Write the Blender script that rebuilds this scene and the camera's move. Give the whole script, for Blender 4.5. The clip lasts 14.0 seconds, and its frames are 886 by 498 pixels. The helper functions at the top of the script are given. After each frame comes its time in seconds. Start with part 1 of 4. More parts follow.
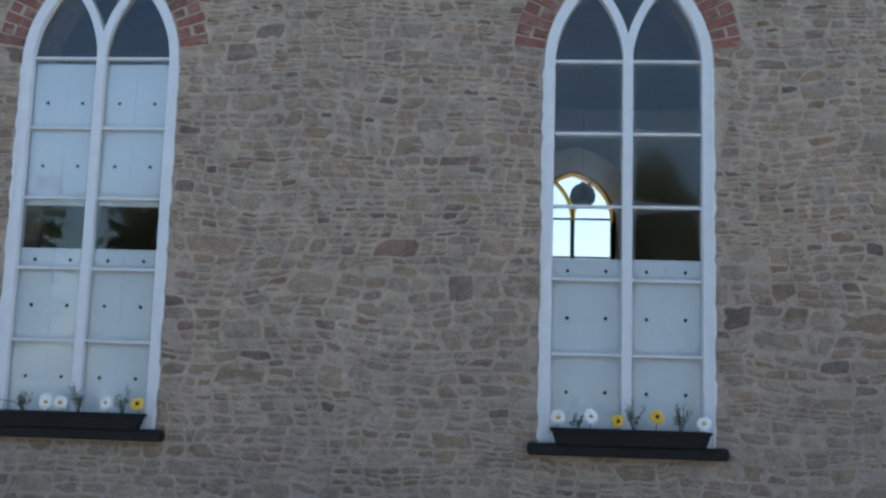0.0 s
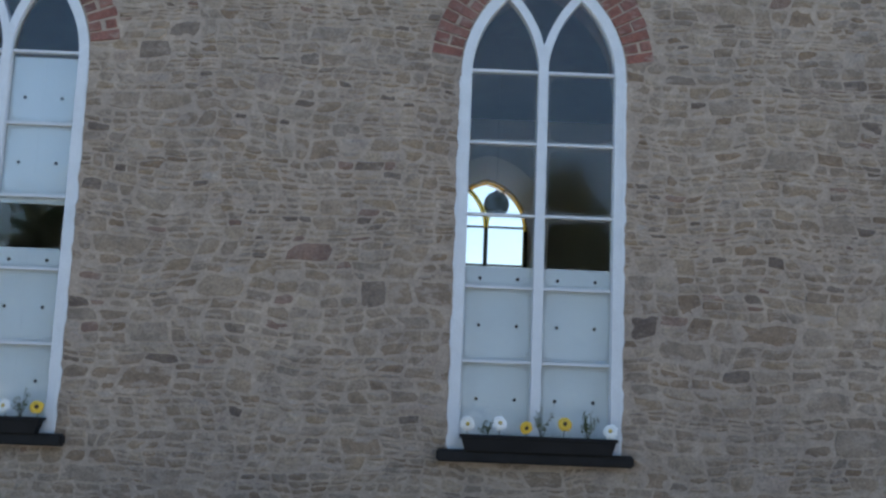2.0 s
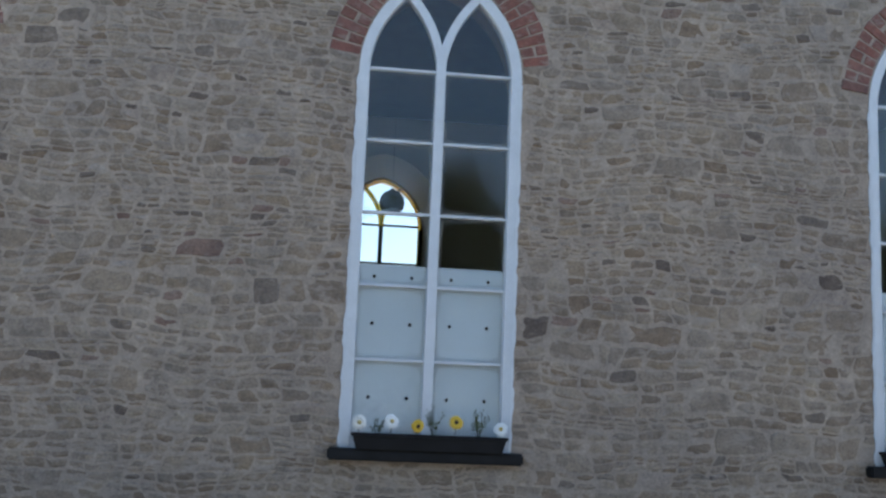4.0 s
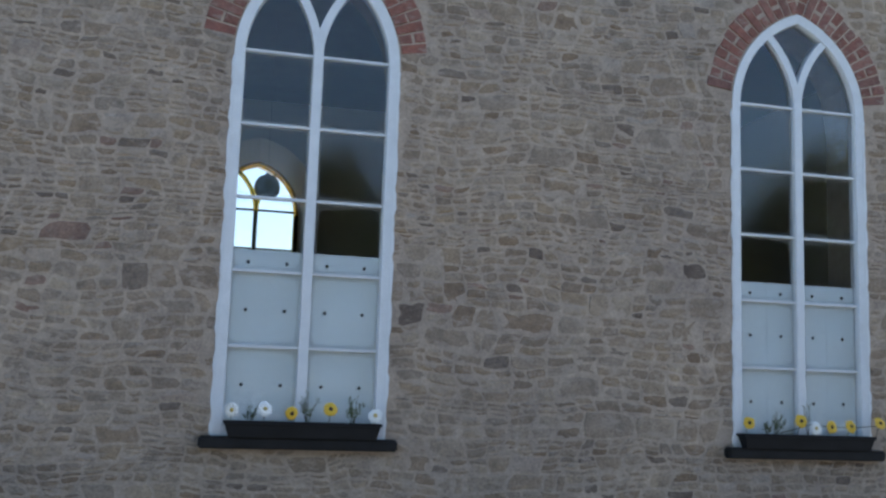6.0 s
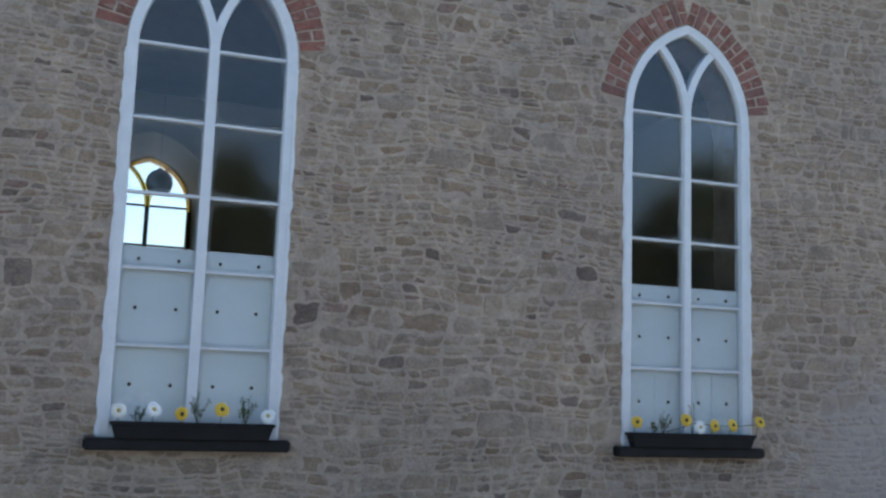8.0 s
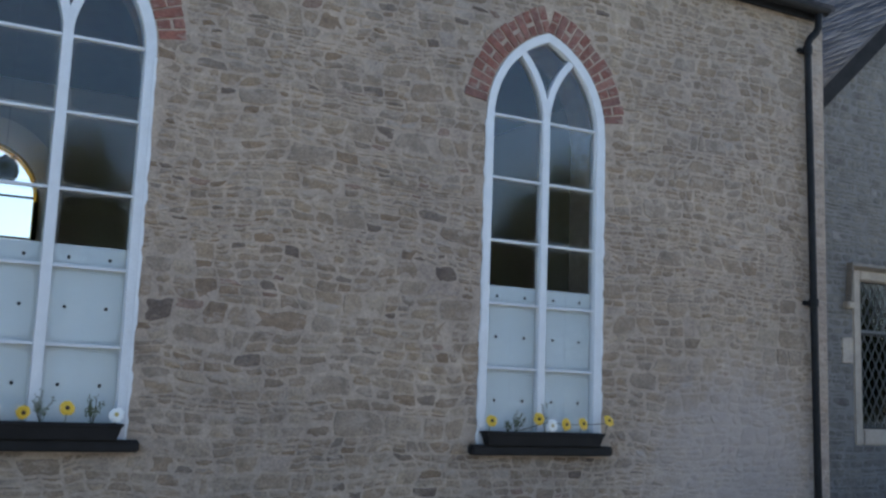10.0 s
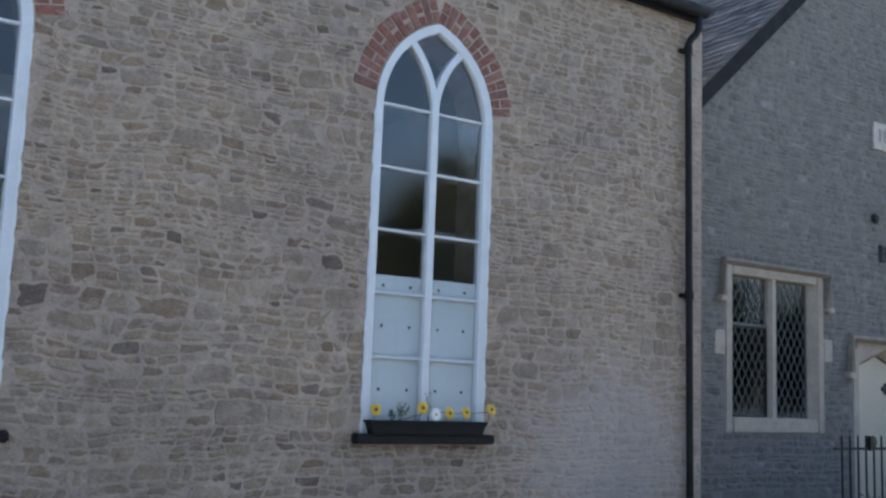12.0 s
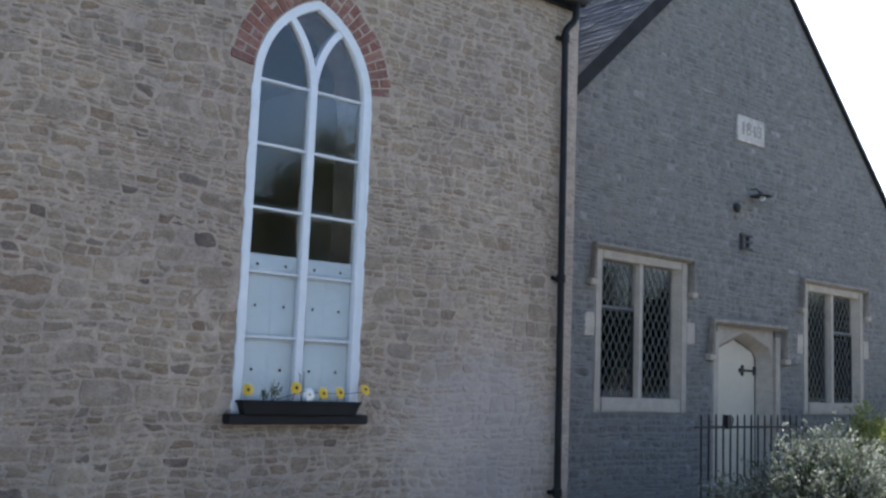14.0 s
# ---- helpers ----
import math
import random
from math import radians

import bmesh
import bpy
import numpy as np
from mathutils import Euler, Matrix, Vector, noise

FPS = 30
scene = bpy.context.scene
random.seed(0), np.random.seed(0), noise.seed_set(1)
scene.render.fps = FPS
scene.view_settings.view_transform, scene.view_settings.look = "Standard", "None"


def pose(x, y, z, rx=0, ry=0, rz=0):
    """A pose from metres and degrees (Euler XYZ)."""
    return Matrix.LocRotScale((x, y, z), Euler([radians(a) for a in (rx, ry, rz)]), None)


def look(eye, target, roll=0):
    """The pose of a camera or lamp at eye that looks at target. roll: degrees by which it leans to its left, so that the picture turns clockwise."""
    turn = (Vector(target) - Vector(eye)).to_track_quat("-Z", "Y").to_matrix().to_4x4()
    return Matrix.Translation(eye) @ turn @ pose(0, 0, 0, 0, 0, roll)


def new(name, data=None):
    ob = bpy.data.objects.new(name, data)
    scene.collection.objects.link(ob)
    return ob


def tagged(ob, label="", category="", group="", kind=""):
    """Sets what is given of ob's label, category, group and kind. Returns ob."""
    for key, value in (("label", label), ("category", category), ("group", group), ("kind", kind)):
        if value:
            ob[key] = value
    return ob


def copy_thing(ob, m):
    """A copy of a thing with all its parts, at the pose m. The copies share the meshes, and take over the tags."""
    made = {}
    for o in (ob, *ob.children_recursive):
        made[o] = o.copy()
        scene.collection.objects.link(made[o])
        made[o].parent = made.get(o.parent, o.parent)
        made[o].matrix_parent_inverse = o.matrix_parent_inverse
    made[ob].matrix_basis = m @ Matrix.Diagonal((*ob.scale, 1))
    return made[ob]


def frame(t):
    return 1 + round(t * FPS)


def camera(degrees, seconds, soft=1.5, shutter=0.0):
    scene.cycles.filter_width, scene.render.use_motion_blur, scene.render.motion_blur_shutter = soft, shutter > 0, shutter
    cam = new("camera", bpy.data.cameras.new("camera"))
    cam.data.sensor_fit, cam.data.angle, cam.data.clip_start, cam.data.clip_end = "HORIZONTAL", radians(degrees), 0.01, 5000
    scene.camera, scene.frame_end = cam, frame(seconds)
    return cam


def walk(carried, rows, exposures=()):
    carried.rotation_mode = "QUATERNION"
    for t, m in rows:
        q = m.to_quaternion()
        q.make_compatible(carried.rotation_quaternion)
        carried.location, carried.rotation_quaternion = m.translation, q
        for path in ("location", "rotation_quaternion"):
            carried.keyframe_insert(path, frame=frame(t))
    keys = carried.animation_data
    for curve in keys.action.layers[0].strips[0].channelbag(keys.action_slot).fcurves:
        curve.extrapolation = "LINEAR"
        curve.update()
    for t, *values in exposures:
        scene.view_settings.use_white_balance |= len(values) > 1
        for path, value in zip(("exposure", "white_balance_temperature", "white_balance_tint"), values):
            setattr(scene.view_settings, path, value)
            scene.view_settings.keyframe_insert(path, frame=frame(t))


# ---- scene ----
cam = camera(46.97, 14.0, soft=2.5)
EYE = Vector((0, 0, 1.6))
# seconds, yaw, pitch, roll in degrees: a pan on the spot
TURNS = (
    (0.0, 4.35, 7.69, -1.72),
    (0.5, 3.24, 7.74, -1.85),
    (1.0, 1.97, 7.97, -2.15),
    (1.5, 0.80, 8.03, -2.19),
    (2.0, -0.54, 8.19, -2.26),
    (2.5, -1.78, 8.21, -2.57),
    (5.0, -10.09, 8.27, -1.84),
    (5.5, -11.83, 8.13, -1.77),
    (6.0, -13.55, 7.85, -1.96),
    (6.5, -14.99, 7.68, -2.12),
    (7.0, -16.11, 7.61, -2.34),
    (7.5, -17.61, 7.82, -2.12),
    (10.0, -27.31, 8.26, -2.13),
    (10.5, -29.10, 8.21, -2.10),
    (11.0, -30.84, 8.12, -2.21),
    (11.5, -32.34, 8.04, -2.19),
    (12.0, -33.75, 7.89, -2.18),
    (12.5, -35.10, 7.68, -2.06),
    (13.0, -36.85, 7.51, -2.13),
    (13.5, -38.52, 7.31, -2.07),
    (14.0, -40.77, 7.07, -2.31),
)


def aim(yaw, pitch, roll):
    y, p = radians(yaw), radians(pitch)
    way = Vector((-math.sin(y) * math.cos(p), math.cos(y) * math.cos(p), math.sin(p)))
    return look(EYE, EYE + 10 * way, -roll)


walk(cam, [(t, aim(y, p, r)) for t, y, p, r in TURNS], exposures=[(0.0, 1.42, 5850, 6), (7.0, 1.43, 5840, 6), (11.0, 1.54, 5830, 7), (14.0, 1.65, 5880, 9)])

# ---- light ----
SUN_EL, SUN_AZ = radians(42), radians(70)      # azimuth from +y towards +x
world = bpy.data.worlds.new("sky")
scene.world = world
world.use_nodes = True
wn = world.node_tree
sky = wn.nodes.new("ShaderNodeTexSky")
sky.sky_type, sky.sun_disc = "NISHITA", False
sky.sun_elevation, sky.sun_rotation = SUN_EL, SUN_AZ
sky.dust_density, sky.air_density = 1.6, 1.0
wn.links.new(sky.outputs[0], wn.nodes["Background"].inputs[0])
wn.nodes["Background"].inputs[1].default_value = 0.11
sun = new("sun", bpy.data.lights.new("sun", "SUN"))
sun.data.energy, sun.data.angle, sun.data.color = 4.5, radians(0.6), (1.0, 0.95, 0.87)
sun_way = Vector((math.sin(SUN_AZ) * math.cos(SUN_EL), math.cos(SUN_AZ) * math.cos(SUN_EL), math.sin(SUN_EL)))
sun.matrix_world = look(sun_way * 60, (0, 0, 0))


# ---- materials ----
def material(name, rough=0.8, metal=0.0):
    m = bpy.data.materials.new(name)
    m.use_nodes = True
    b = m.node_tree.nodes["Principled BSDF"]
    b.inputs["Roughness"].default_value, b.inputs["Metallic"].default_value = rough, metal
    return m, m.node_tree, b


def node(nt, kind, **inputs):
    n = nt.nodes.new(kind)
    for key, value in inputs.items():
        n.inputs[key.replace("_", " ")].default_value = value
    return n


def noise_tex(nt, scale, detail=4.0, rough=0.6, stretch=(1, 1, 1), source="Object"):
    tc = nt.nodes.new("ShaderNodeTexCoord")
    mp = nt.nodes.new("ShaderNodeMapping")
    mp.inputs["Scale"].default_value = stretch
    nt.links.new(tc.outputs[source], mp.inputs["Vector"])
    n = node(nt, "ShaderNodeTexNoise", Scale=scale, Detail=detail, Roughness=rough)
    nt.links.new(mp.outputs[0], n.inputs["Vector"])
    return n.outputs["Fac"]


def ramp(nt, fac, stops):
    r = nt.nodes.new("ShaderNodeValToRGB")
    els = r.color_ramp.elements
    while len(els) < len(stops):
        els.new(0.5)
    for e, (p, c) in zip(els, stops):
        e.position, e.color = p, (*c, 1)
    nt.links.new(fac, r.inputs[0])
    return r.outputs[0]


def mix(nt, fac, a, b, blend="MIX"):
    m = nt.nodes.new("ShaderNodeMix")
    m.data_type, m.blend_type = "RGBA", blend
    for sock, value in ((m.inputs[0], fac), (m.inputs[6], a), (m.inputs[7], b)):
        if isinstance(value, (int, float)):
            sock.default_value = value
        elif isinstance(value, tuple):
            sock.default_value = (*value, 1)
        else:
            nt.links.new(value, sock)
    return m.outputs[2]


def bump(nt, b, fac, strength=0.5, dist=0.01):
    n = node(nt, "ShaderNodeBump", Strength=strength, Distance=dist)
    nt.links.new(fac, n.inputs["Height"])
    nt.links.new(n.outputs[0], b.inputs["Normal"])


def random_of(nt, island):
    if island:
        return nt.nodes.new("ShaderNodeNewGeometry").outputs["Random Per Island"]
    return nt.nodes.new("ShaderNodeObjectInfo").outputs["Random"]


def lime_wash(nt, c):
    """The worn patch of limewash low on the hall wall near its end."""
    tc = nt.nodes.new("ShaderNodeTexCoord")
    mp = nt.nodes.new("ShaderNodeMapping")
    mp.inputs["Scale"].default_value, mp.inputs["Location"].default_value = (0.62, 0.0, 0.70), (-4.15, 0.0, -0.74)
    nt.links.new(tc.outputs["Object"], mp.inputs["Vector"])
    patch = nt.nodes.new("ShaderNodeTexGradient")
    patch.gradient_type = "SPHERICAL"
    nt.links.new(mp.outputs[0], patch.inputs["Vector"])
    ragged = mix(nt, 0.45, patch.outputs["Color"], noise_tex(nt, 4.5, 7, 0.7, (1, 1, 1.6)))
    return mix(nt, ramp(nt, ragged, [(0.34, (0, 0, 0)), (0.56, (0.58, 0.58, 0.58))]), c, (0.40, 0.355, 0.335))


def stone_material(name, tones, island, rough=0.9, lichen=(0.37, 0.325, 0.28), scale=1.0, mottle=1.0, smear=None, cover=0.0, wash=False):
    """Rough stone: each piece its own tone, with grain, blotches, pale lime flecks, and mortar smeared over its edges."""
    m, nt, b = material(name, rough)
    stops = [(i / (len(tones) - 1), c) for i, c in enumerate(tones)]
    base = ramp(nt, random_of(nt, island), stops)
    grain = noise_tex(nt, 60 * scale, 6, 0.7)
    blot = noise_tex(nt, 9 * scale, 5, 0.65)
    big = noise_tex(nt, 0.7, 3, 0.5)
    c = mix(nt, 0.8 * mottle, base, ramp(nt, grain, [(0.25, (0.5, 0.5, 0.51)), (0.75, (1.45, 1.42, 1.38))]), "MULTIPLY")
    c = mix(nt, 0.7 * mottle, c, ramp(nt, blot, [(0.3, (0.62, 0.6, 0.6)), (0.7, (1.36, 1.33, 1.27))]), "MULTIPLY")
    c = mix(nt, ramp(nt, noise_tex(nt, 14 * scale, 7, 0.7), [(0.56, (0, 0, 0)), (0.74, (0.6 * mottle,) * 3)]), c, lichen)
    if smear:
        drag = noise_tex(nt, 5.5, 9, 0.72, (1, 1, 2.4))
        c = mix(nt, ramp(nt, drag, [(0.545 - cover, (0, 0, 0)), (0.64 - cover, (0.85, 0.85, 0.85))]), c,
                ramp(nt, noise_tex(nt, 26, 5, 0.7), [(0.3, tuple(v * 0.8 for v in smear)), (0.7, tuple(v * 1.16 for v in smear))]))
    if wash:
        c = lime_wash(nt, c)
    c = mix(nt, 0.6, c, ramp(nt, big, [(0.35, (0.85, 0.85, 0.87)), (0.65, (1.12, 1.1, 1.06))]), "MULTIPLY")
    nt.links.new(c, b.inputs["Base Color"])
    bump(nt, b, mix(nt, 0.5, grain, blot), 0.8, 0.012)
    return m


RUBBLE_TONES = [(0.212, 0.163, 0.121), (0.275, 0.219, 0.166), (0.235, 0.180, 0.128), (0.265, 0.220, 0.178), (0.302, 0.244, 0.184), (0.202, 0.157, 0.118),
                (0.249, 0.206, 0.166), (0.255, 0.194, 0.132), (0.286, 0.233, 0.181), (0.228, 0.189, 0.153), (0.318, 0.262, 0.201), (0.218, 0.163, 0.116)]
GREY_TONES = [(0.121, 0.113, 0.105), (0.150, 0.144, 0.134), (0.134, 0.129, 0.121), (0.167, 0.158, 0.142), (0.145, 0.138, 0.123), (0.184, 0.173, 0.155)]
LIME, LIME_GREY = (0.355, 0.292, 0.237), (0.172, 0.164, 0.155)
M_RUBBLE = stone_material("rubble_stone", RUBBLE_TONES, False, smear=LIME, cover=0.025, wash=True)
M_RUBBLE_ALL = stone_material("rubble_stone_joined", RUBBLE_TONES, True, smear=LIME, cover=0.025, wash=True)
M_GREY = stone_material("grey_stone", GREY_TONES, False, lichen=(0.19, 0.185, 0.178), smear=LIME_GREY)
M_GREY_ALL = stone_material("grey_stone_joined", GREY_TONES, True, lichen=(0.19, 0.185, 0.178), smear=LIME_GREY)
M_DRESSED = stone_material("dressed_stone", [(0.345, 0.302, 0.254), (0.40, 0.354, 0.30)], False, lichen=(0.41, 0.38, 0.335), mottle=0.5)
M_BRICK = stone_material("red_brick", [(0.17, 0.078, 0.06), (0.22, 0.092, 0.07), (0.20, 0.095, 0.078), (0.25, 0.125, 0.10), (0.15, 0.08, 0.068)],
                         False, lichen=(0.32, 0.25, 0.215), smear=(0.29, 0.215, 0.178), cover=0.015)
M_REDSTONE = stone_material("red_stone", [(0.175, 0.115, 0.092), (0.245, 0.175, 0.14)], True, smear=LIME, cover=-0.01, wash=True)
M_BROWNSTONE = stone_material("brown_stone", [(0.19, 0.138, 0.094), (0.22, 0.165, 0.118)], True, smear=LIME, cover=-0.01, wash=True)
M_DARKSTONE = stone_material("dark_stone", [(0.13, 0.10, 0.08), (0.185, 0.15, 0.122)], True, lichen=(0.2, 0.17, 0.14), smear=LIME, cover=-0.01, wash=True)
M_GREYPALE = stone_material("pale_grey_stone", [(0.18, 0.178, 0.172), (0.23, 0.225, 0.218)], True, lichen=(0.28, 0.275, 0.265))
M_DATE = stone_material("date_stone", [(0.42, 0.40, 0.37), (0.44, 0.42, 0.39)], False, lichen=(0.48, 0.46, 0.43))
M_CUT = stone_material("cut_numerals", [(0.24, 0.228, 0.215), (0.26, 0.247, 0.235)], False, lichen=(0.3, 0.29, 0.275))
M_WEATHERED = stone_material("weathered_dressed_stone", [(0.19, 0.17, 0.145), (0.235, 0.21, 0.178)], False, lichen=(0.33, 0.30, 0.25))
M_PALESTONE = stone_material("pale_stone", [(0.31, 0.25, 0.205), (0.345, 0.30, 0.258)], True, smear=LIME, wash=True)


def plain(name, color, rough=0.6, metal=0.0, vary=0.15, scale=8.0, bumpy=0.15, grain=80.0):
    """A painted or moulded surface with two scales of wear."""
    m, nt, b = material(name, rough, metal)
    lo, hi = tuple(x * (1 - vary) for x in color), tuple(min(1, x * (1 + vary)) for x in color)
    c = ramp(nt, noise_tex(nt, scale, 5, 0.6), [(0.3, lo), (0.7, hi)])
    fine = noise_tex(nt, grain, 4, 0.6)
    c = mix(nt, 0.4, c, ramp(nt, fine, [(0.3, (0.85, 0.85, 0.85)), (0.7, (1.1, 1.1, 1.1))]), "MULTIPLY")
    nt.links.new(c, b.inputs["Base Color"])
    if bumpy:
        bump(nt, b, fine, bumpy, 0.004)
    return m


def dull(m, sheen=0.2):
    """Weathered: a weaker sheen."""
    m.node_tree.nodes["Principled BSDF"].inputs["Specular IOR Level"].default_value = sheen
    return m


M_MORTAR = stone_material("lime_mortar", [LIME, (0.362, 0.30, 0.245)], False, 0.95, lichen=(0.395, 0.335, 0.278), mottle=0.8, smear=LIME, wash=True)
M_GREY_MORTAR = plain("grey_mortar", (0.178, 0.17, 0.16), 0.95, vary=0.22, scale=5, bumpy=0.8, grain=55)
M_WHITE = plain("white_gloss_paint", (0.63, 0.65, 0.675), 0.42, vary=0.05)
M_BOARD = plain("white_board_paint", (0.77, 0.835, 0.875), 0.55, vary=0.04, scale=3)
M_BLACK = dull(plain("black_paint", (0.012, 0.012, 0.013), 0.55, vary=0.4, bumpy=0.4))
M_TROUGH = dull(plain("black_plastic", (0.010, 0.010, 0.011), 0.6, vary=0.3))
M_IRON = plain("black_iron", (0.015, 0.015, 0.016), 0.5, 0.3, vary=0.3)
M_BOLT = plain("dark_bolt", (0.05, 0.05, 0.055), 0.5, 0.4)
M_PLASTER = plain("cream_plaster", (0.80, 0.76, 0.67), 0.9, vary=0.08, scale=2)
M_OCHRE = plain("ochre_paint", (0.55, 0.36, 0.06), 0.5, vary=0.15)
# rooms' dimness put into the colour of ceilings and the gable's inner wall
M_DIM_ROOM = plain("dim_room_tone", (0.10, 0.085, 0.07), 0.7, vary=0.25)
M_FLOOR = plain("floor_boards", (0.30, 0.21, 0.13), 0.6, vary=0.3)
M_DOOR = plain("cream_door_paint", (0.50, 0.44, 0.345), 0.5, vary=0.05)
M_LEAD = plain("lead", (0.12, 0.125, 0.128), 0.6, 0.2)
# bracket iron, lightened: the haze over it is put into the colour
M_HAZED_IRON = plain("hazed_iron", (0.05, 0.05, 0.053), 0.8, 0.0, vary=0.4)
M_SHADE = plain("lamp_shade_enamel", (0.03, 0.035, 0.035), 0.4)
M_SLATE = dull(stone_material("roof_slate", [(0.055, 0.057, 0.064), (0.075, 0.075, 0.085), (0.095, 0.095, 0.105), (0.065, 0.065, 0.07)], True, 0.95, (0.12, 0.12, 0.12)), 0.03)
M_BARK = plain("bark", (0.09, 0.07, 0.05), 0.95, vary=0.4, scale=20, bumpy=0.8)
M_PETAL_W = plain("white_petal", (0.82, 0.82, 0.79), 0.6, vary=0.05)
M_PETAL_Y = plain("yellow_petal", (0.75, 0.50, 0.045), 0.6, vary=0.15)
M_CORE_Y = plain("yellow_flower_core", (0.55, 0.42, 0.12), 0.8, vary=0.3)
M_CORE_D = plain("brown_flower_core", (0.06, 0.03, 0.015), 0.8, vary=0.3)
M_STEM = plain("dark_stem", (0.06, 0.065, 0.04), 0.7, vary=0.3)
M_DARKWOOD = plain("dark_wood", (0.06, 0.045, 0.03), 0.6, vary=0.3)
M_SOIL = plain("potting_soil", (0.03, 0.022, 0.016), 0.95, vary=0.4)


def leaf_material(name, tones, rough=0.6, through_light=0.35):
    m, nt, b = material(name, rough)
    c = ramp(nt, random_of(nt, True), [(i / (len(tones) - 1), t) for i, t in enumerate(tones)])
    nt.links.new(c, b.inputs["Base Color"])
    tr = nt.nodes.new("ShaderNodeBsdfTranslucent")
    nt.links.new(c, tr.inputs[0])
    mx = nt.nodes.new("ShaderNodeMixShader")
    mx.inputs[0].default_value = through_light
    nt.links.new(b.outputs[0], mx.inputs[1])
    nt.links.new(tr.outputs[0], mx.inputs[2])
    nt.links.new(mx.outputs[0], nt.nodes["Material Output"].inputs[0])
    return m


M_LEAF = leaf_material("tree_leaf", [(0.04, 0.055, 0.018), (0.07, 0.09, 0.03), (0.05, 0.07, 0.024), (0.10, 0.115, 0.05)], through_light=0.25)
M_ROW = leaf_material("hedgerow_leaf", [(0.13, 0.135, 0.06), (0.20, 0.19, 0.10), (0.16, 0.165, 0.08)], through_light=0.25)
M_SPRIG = leaf_material("sprig_leaf", [(0.06, 0.10, 0.03), (0.10, 0.13, 0.05), (0.12, 0.12, 0.06)])
M_SILVER = leaf_material("silver_leaf", [(0.05, 0.065, 0.03), (0.13, 0.145, 0.10), (0.23, 0.24, 0.195), (0.06, 0.075, 0.04), (0.41, 0.41, 0.375), (0.10, 0.11, 0.075)])
M_HEDGE = leaf_material("hedge_leaf", [(0.13, 0.16, 0.035), (0.21, 0.235, 0.06), (0.29, 0.29, 0.11)], through_light=0.5)
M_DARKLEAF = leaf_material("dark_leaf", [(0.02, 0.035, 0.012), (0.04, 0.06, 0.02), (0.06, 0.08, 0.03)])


def glass_material(name, tint=(1, 1, 1), film=0.0):
    """Clear glass with a mirror sheen; film: dirt that the cleaning leaves in the corners of each pane."""
    m = bpy.data.materials.new(name)
    m.use_nodes = True
    nt = m.node_tree
    nt.nodes.remove(nt.nodes["Principled BSDF"])
    clear = nt.nodes.new("ShaderNodeBsdfTransparent")
    clear.inputs[0].default_value = (*tint, 1)
    gloss = node(nt, "ShaderNodeBsdfGlossy", Roughness=0.0)
    fres = node(nt, "ShaderNodeFresnel", IOR=1.5)
    mx = nt.nodes.new("ShaderNodeMixShader")
    nt.links.new(fres.outputs[0], mx.inputs[0])
    nt.links.new(clear.outputs[0], mx.inputs[1])
    nt.links.new(gloss.outputs[0], mx.inputs[2])
    last = mx.outputs[0]
    if film:
        split = nt.nodes.new("ShaderNodeSeparateXYZ")
        nt.links.new(nt.nodes.new("ShaderNodeTexCoord").outputs["Generated"], split.inputs[0])

        def sum_of(op, *terms):
            n = nt.nodes.new("ShaderNodeMath")
            n.operation = op
            for sock, value in zip(n.inputs, terms):
                if isinstance(value, float):
                    sock.default_value = value
                else:
                    nt.links.new(value, sock)
            return n.outputs[0]

        # a rounded rectangle is clean: |2x - 1|^9 + |2z - 1|^9
        away = [sum_of("POWER", sum_of("ABSOLUTE", sum_of("MULTIPLY_ADD", split.outputs[i], 2.0, -1.0)), 9.0) for i in (0, 2)]
        edge = sum_of("ADD", sum_of("ADD", *away), sum_of("MULTIPLY", noise_tex(nt, 3.0, 4, 0.6), 0.7))
        dirt = node(nt, "ShaderNodeBsdfDiffuse", Color=(0.55, 0.54, 0.5, 1))
        mf = nt.nodes.new("ShaderNodeMixShader")
        nt.links.new(ramp(nt, edge, [(0.6, (0, 0, 0)), (1.0, (film,) * 3)]), mf.inputs[0])
        nt.links.new(last, mf.inputs[1])
        nt.links.new(dirt.outputs[0], mf.inputs[2])
        last = mf.outputs[0]
    nt.links.new(last, nt.nodes["Material Output"].inputs[0])
    return m


M_AMBER = glass_material("amber_glass", (0.74, 0.60, 0.22))
M_GLASS = glass_material("window_glass", (0.995, 1.0, 1.0))
M_OLD_GLASS = glass_material("old_window_glass", (0.995, 1.0, 1.0), film=0.10)


# ground mostly out of view, made pale to bounce light on to the walls
def ground_material():
    m, nt, b = material("pale_bounce_ground", 0.95)
    g = ramp(nt, noise_tex(nt, 3, 8, 0.7), [(0.3, (0.225, 0.212, 0.19)), (0.5, (0.295, 0.277, 0.25)), (0.7, (0.36, 0.34, 0.308))])
    nt.links.new(mix(nt, 0.5, g, ramp(nt, noise_tex(nt, 90, 4, 0.7), [(0.3, (0.6, 0.6, 0.6)), (0.7, (1.3, 1.3, 1.2))]), "MULTIPLY"), b.inputs["Base Color"])
    bump(nt, b, noise_tex(nt, 40, 5, 0.7), 0.8, 0.03)
    return m


M_GROUND = ground_material()


# ---- mesh helpers ----
def mesh_of(name, bm, mat, smooth=False):
    me = bpy.data.meshes.new(name)
    bm.normal_update()
    bm.to_mesh(me)
    bm.free()
    me.materials.append(mat)
    if smooth:
        for p in me.polygons:
            p.use_smooth = True
    return me


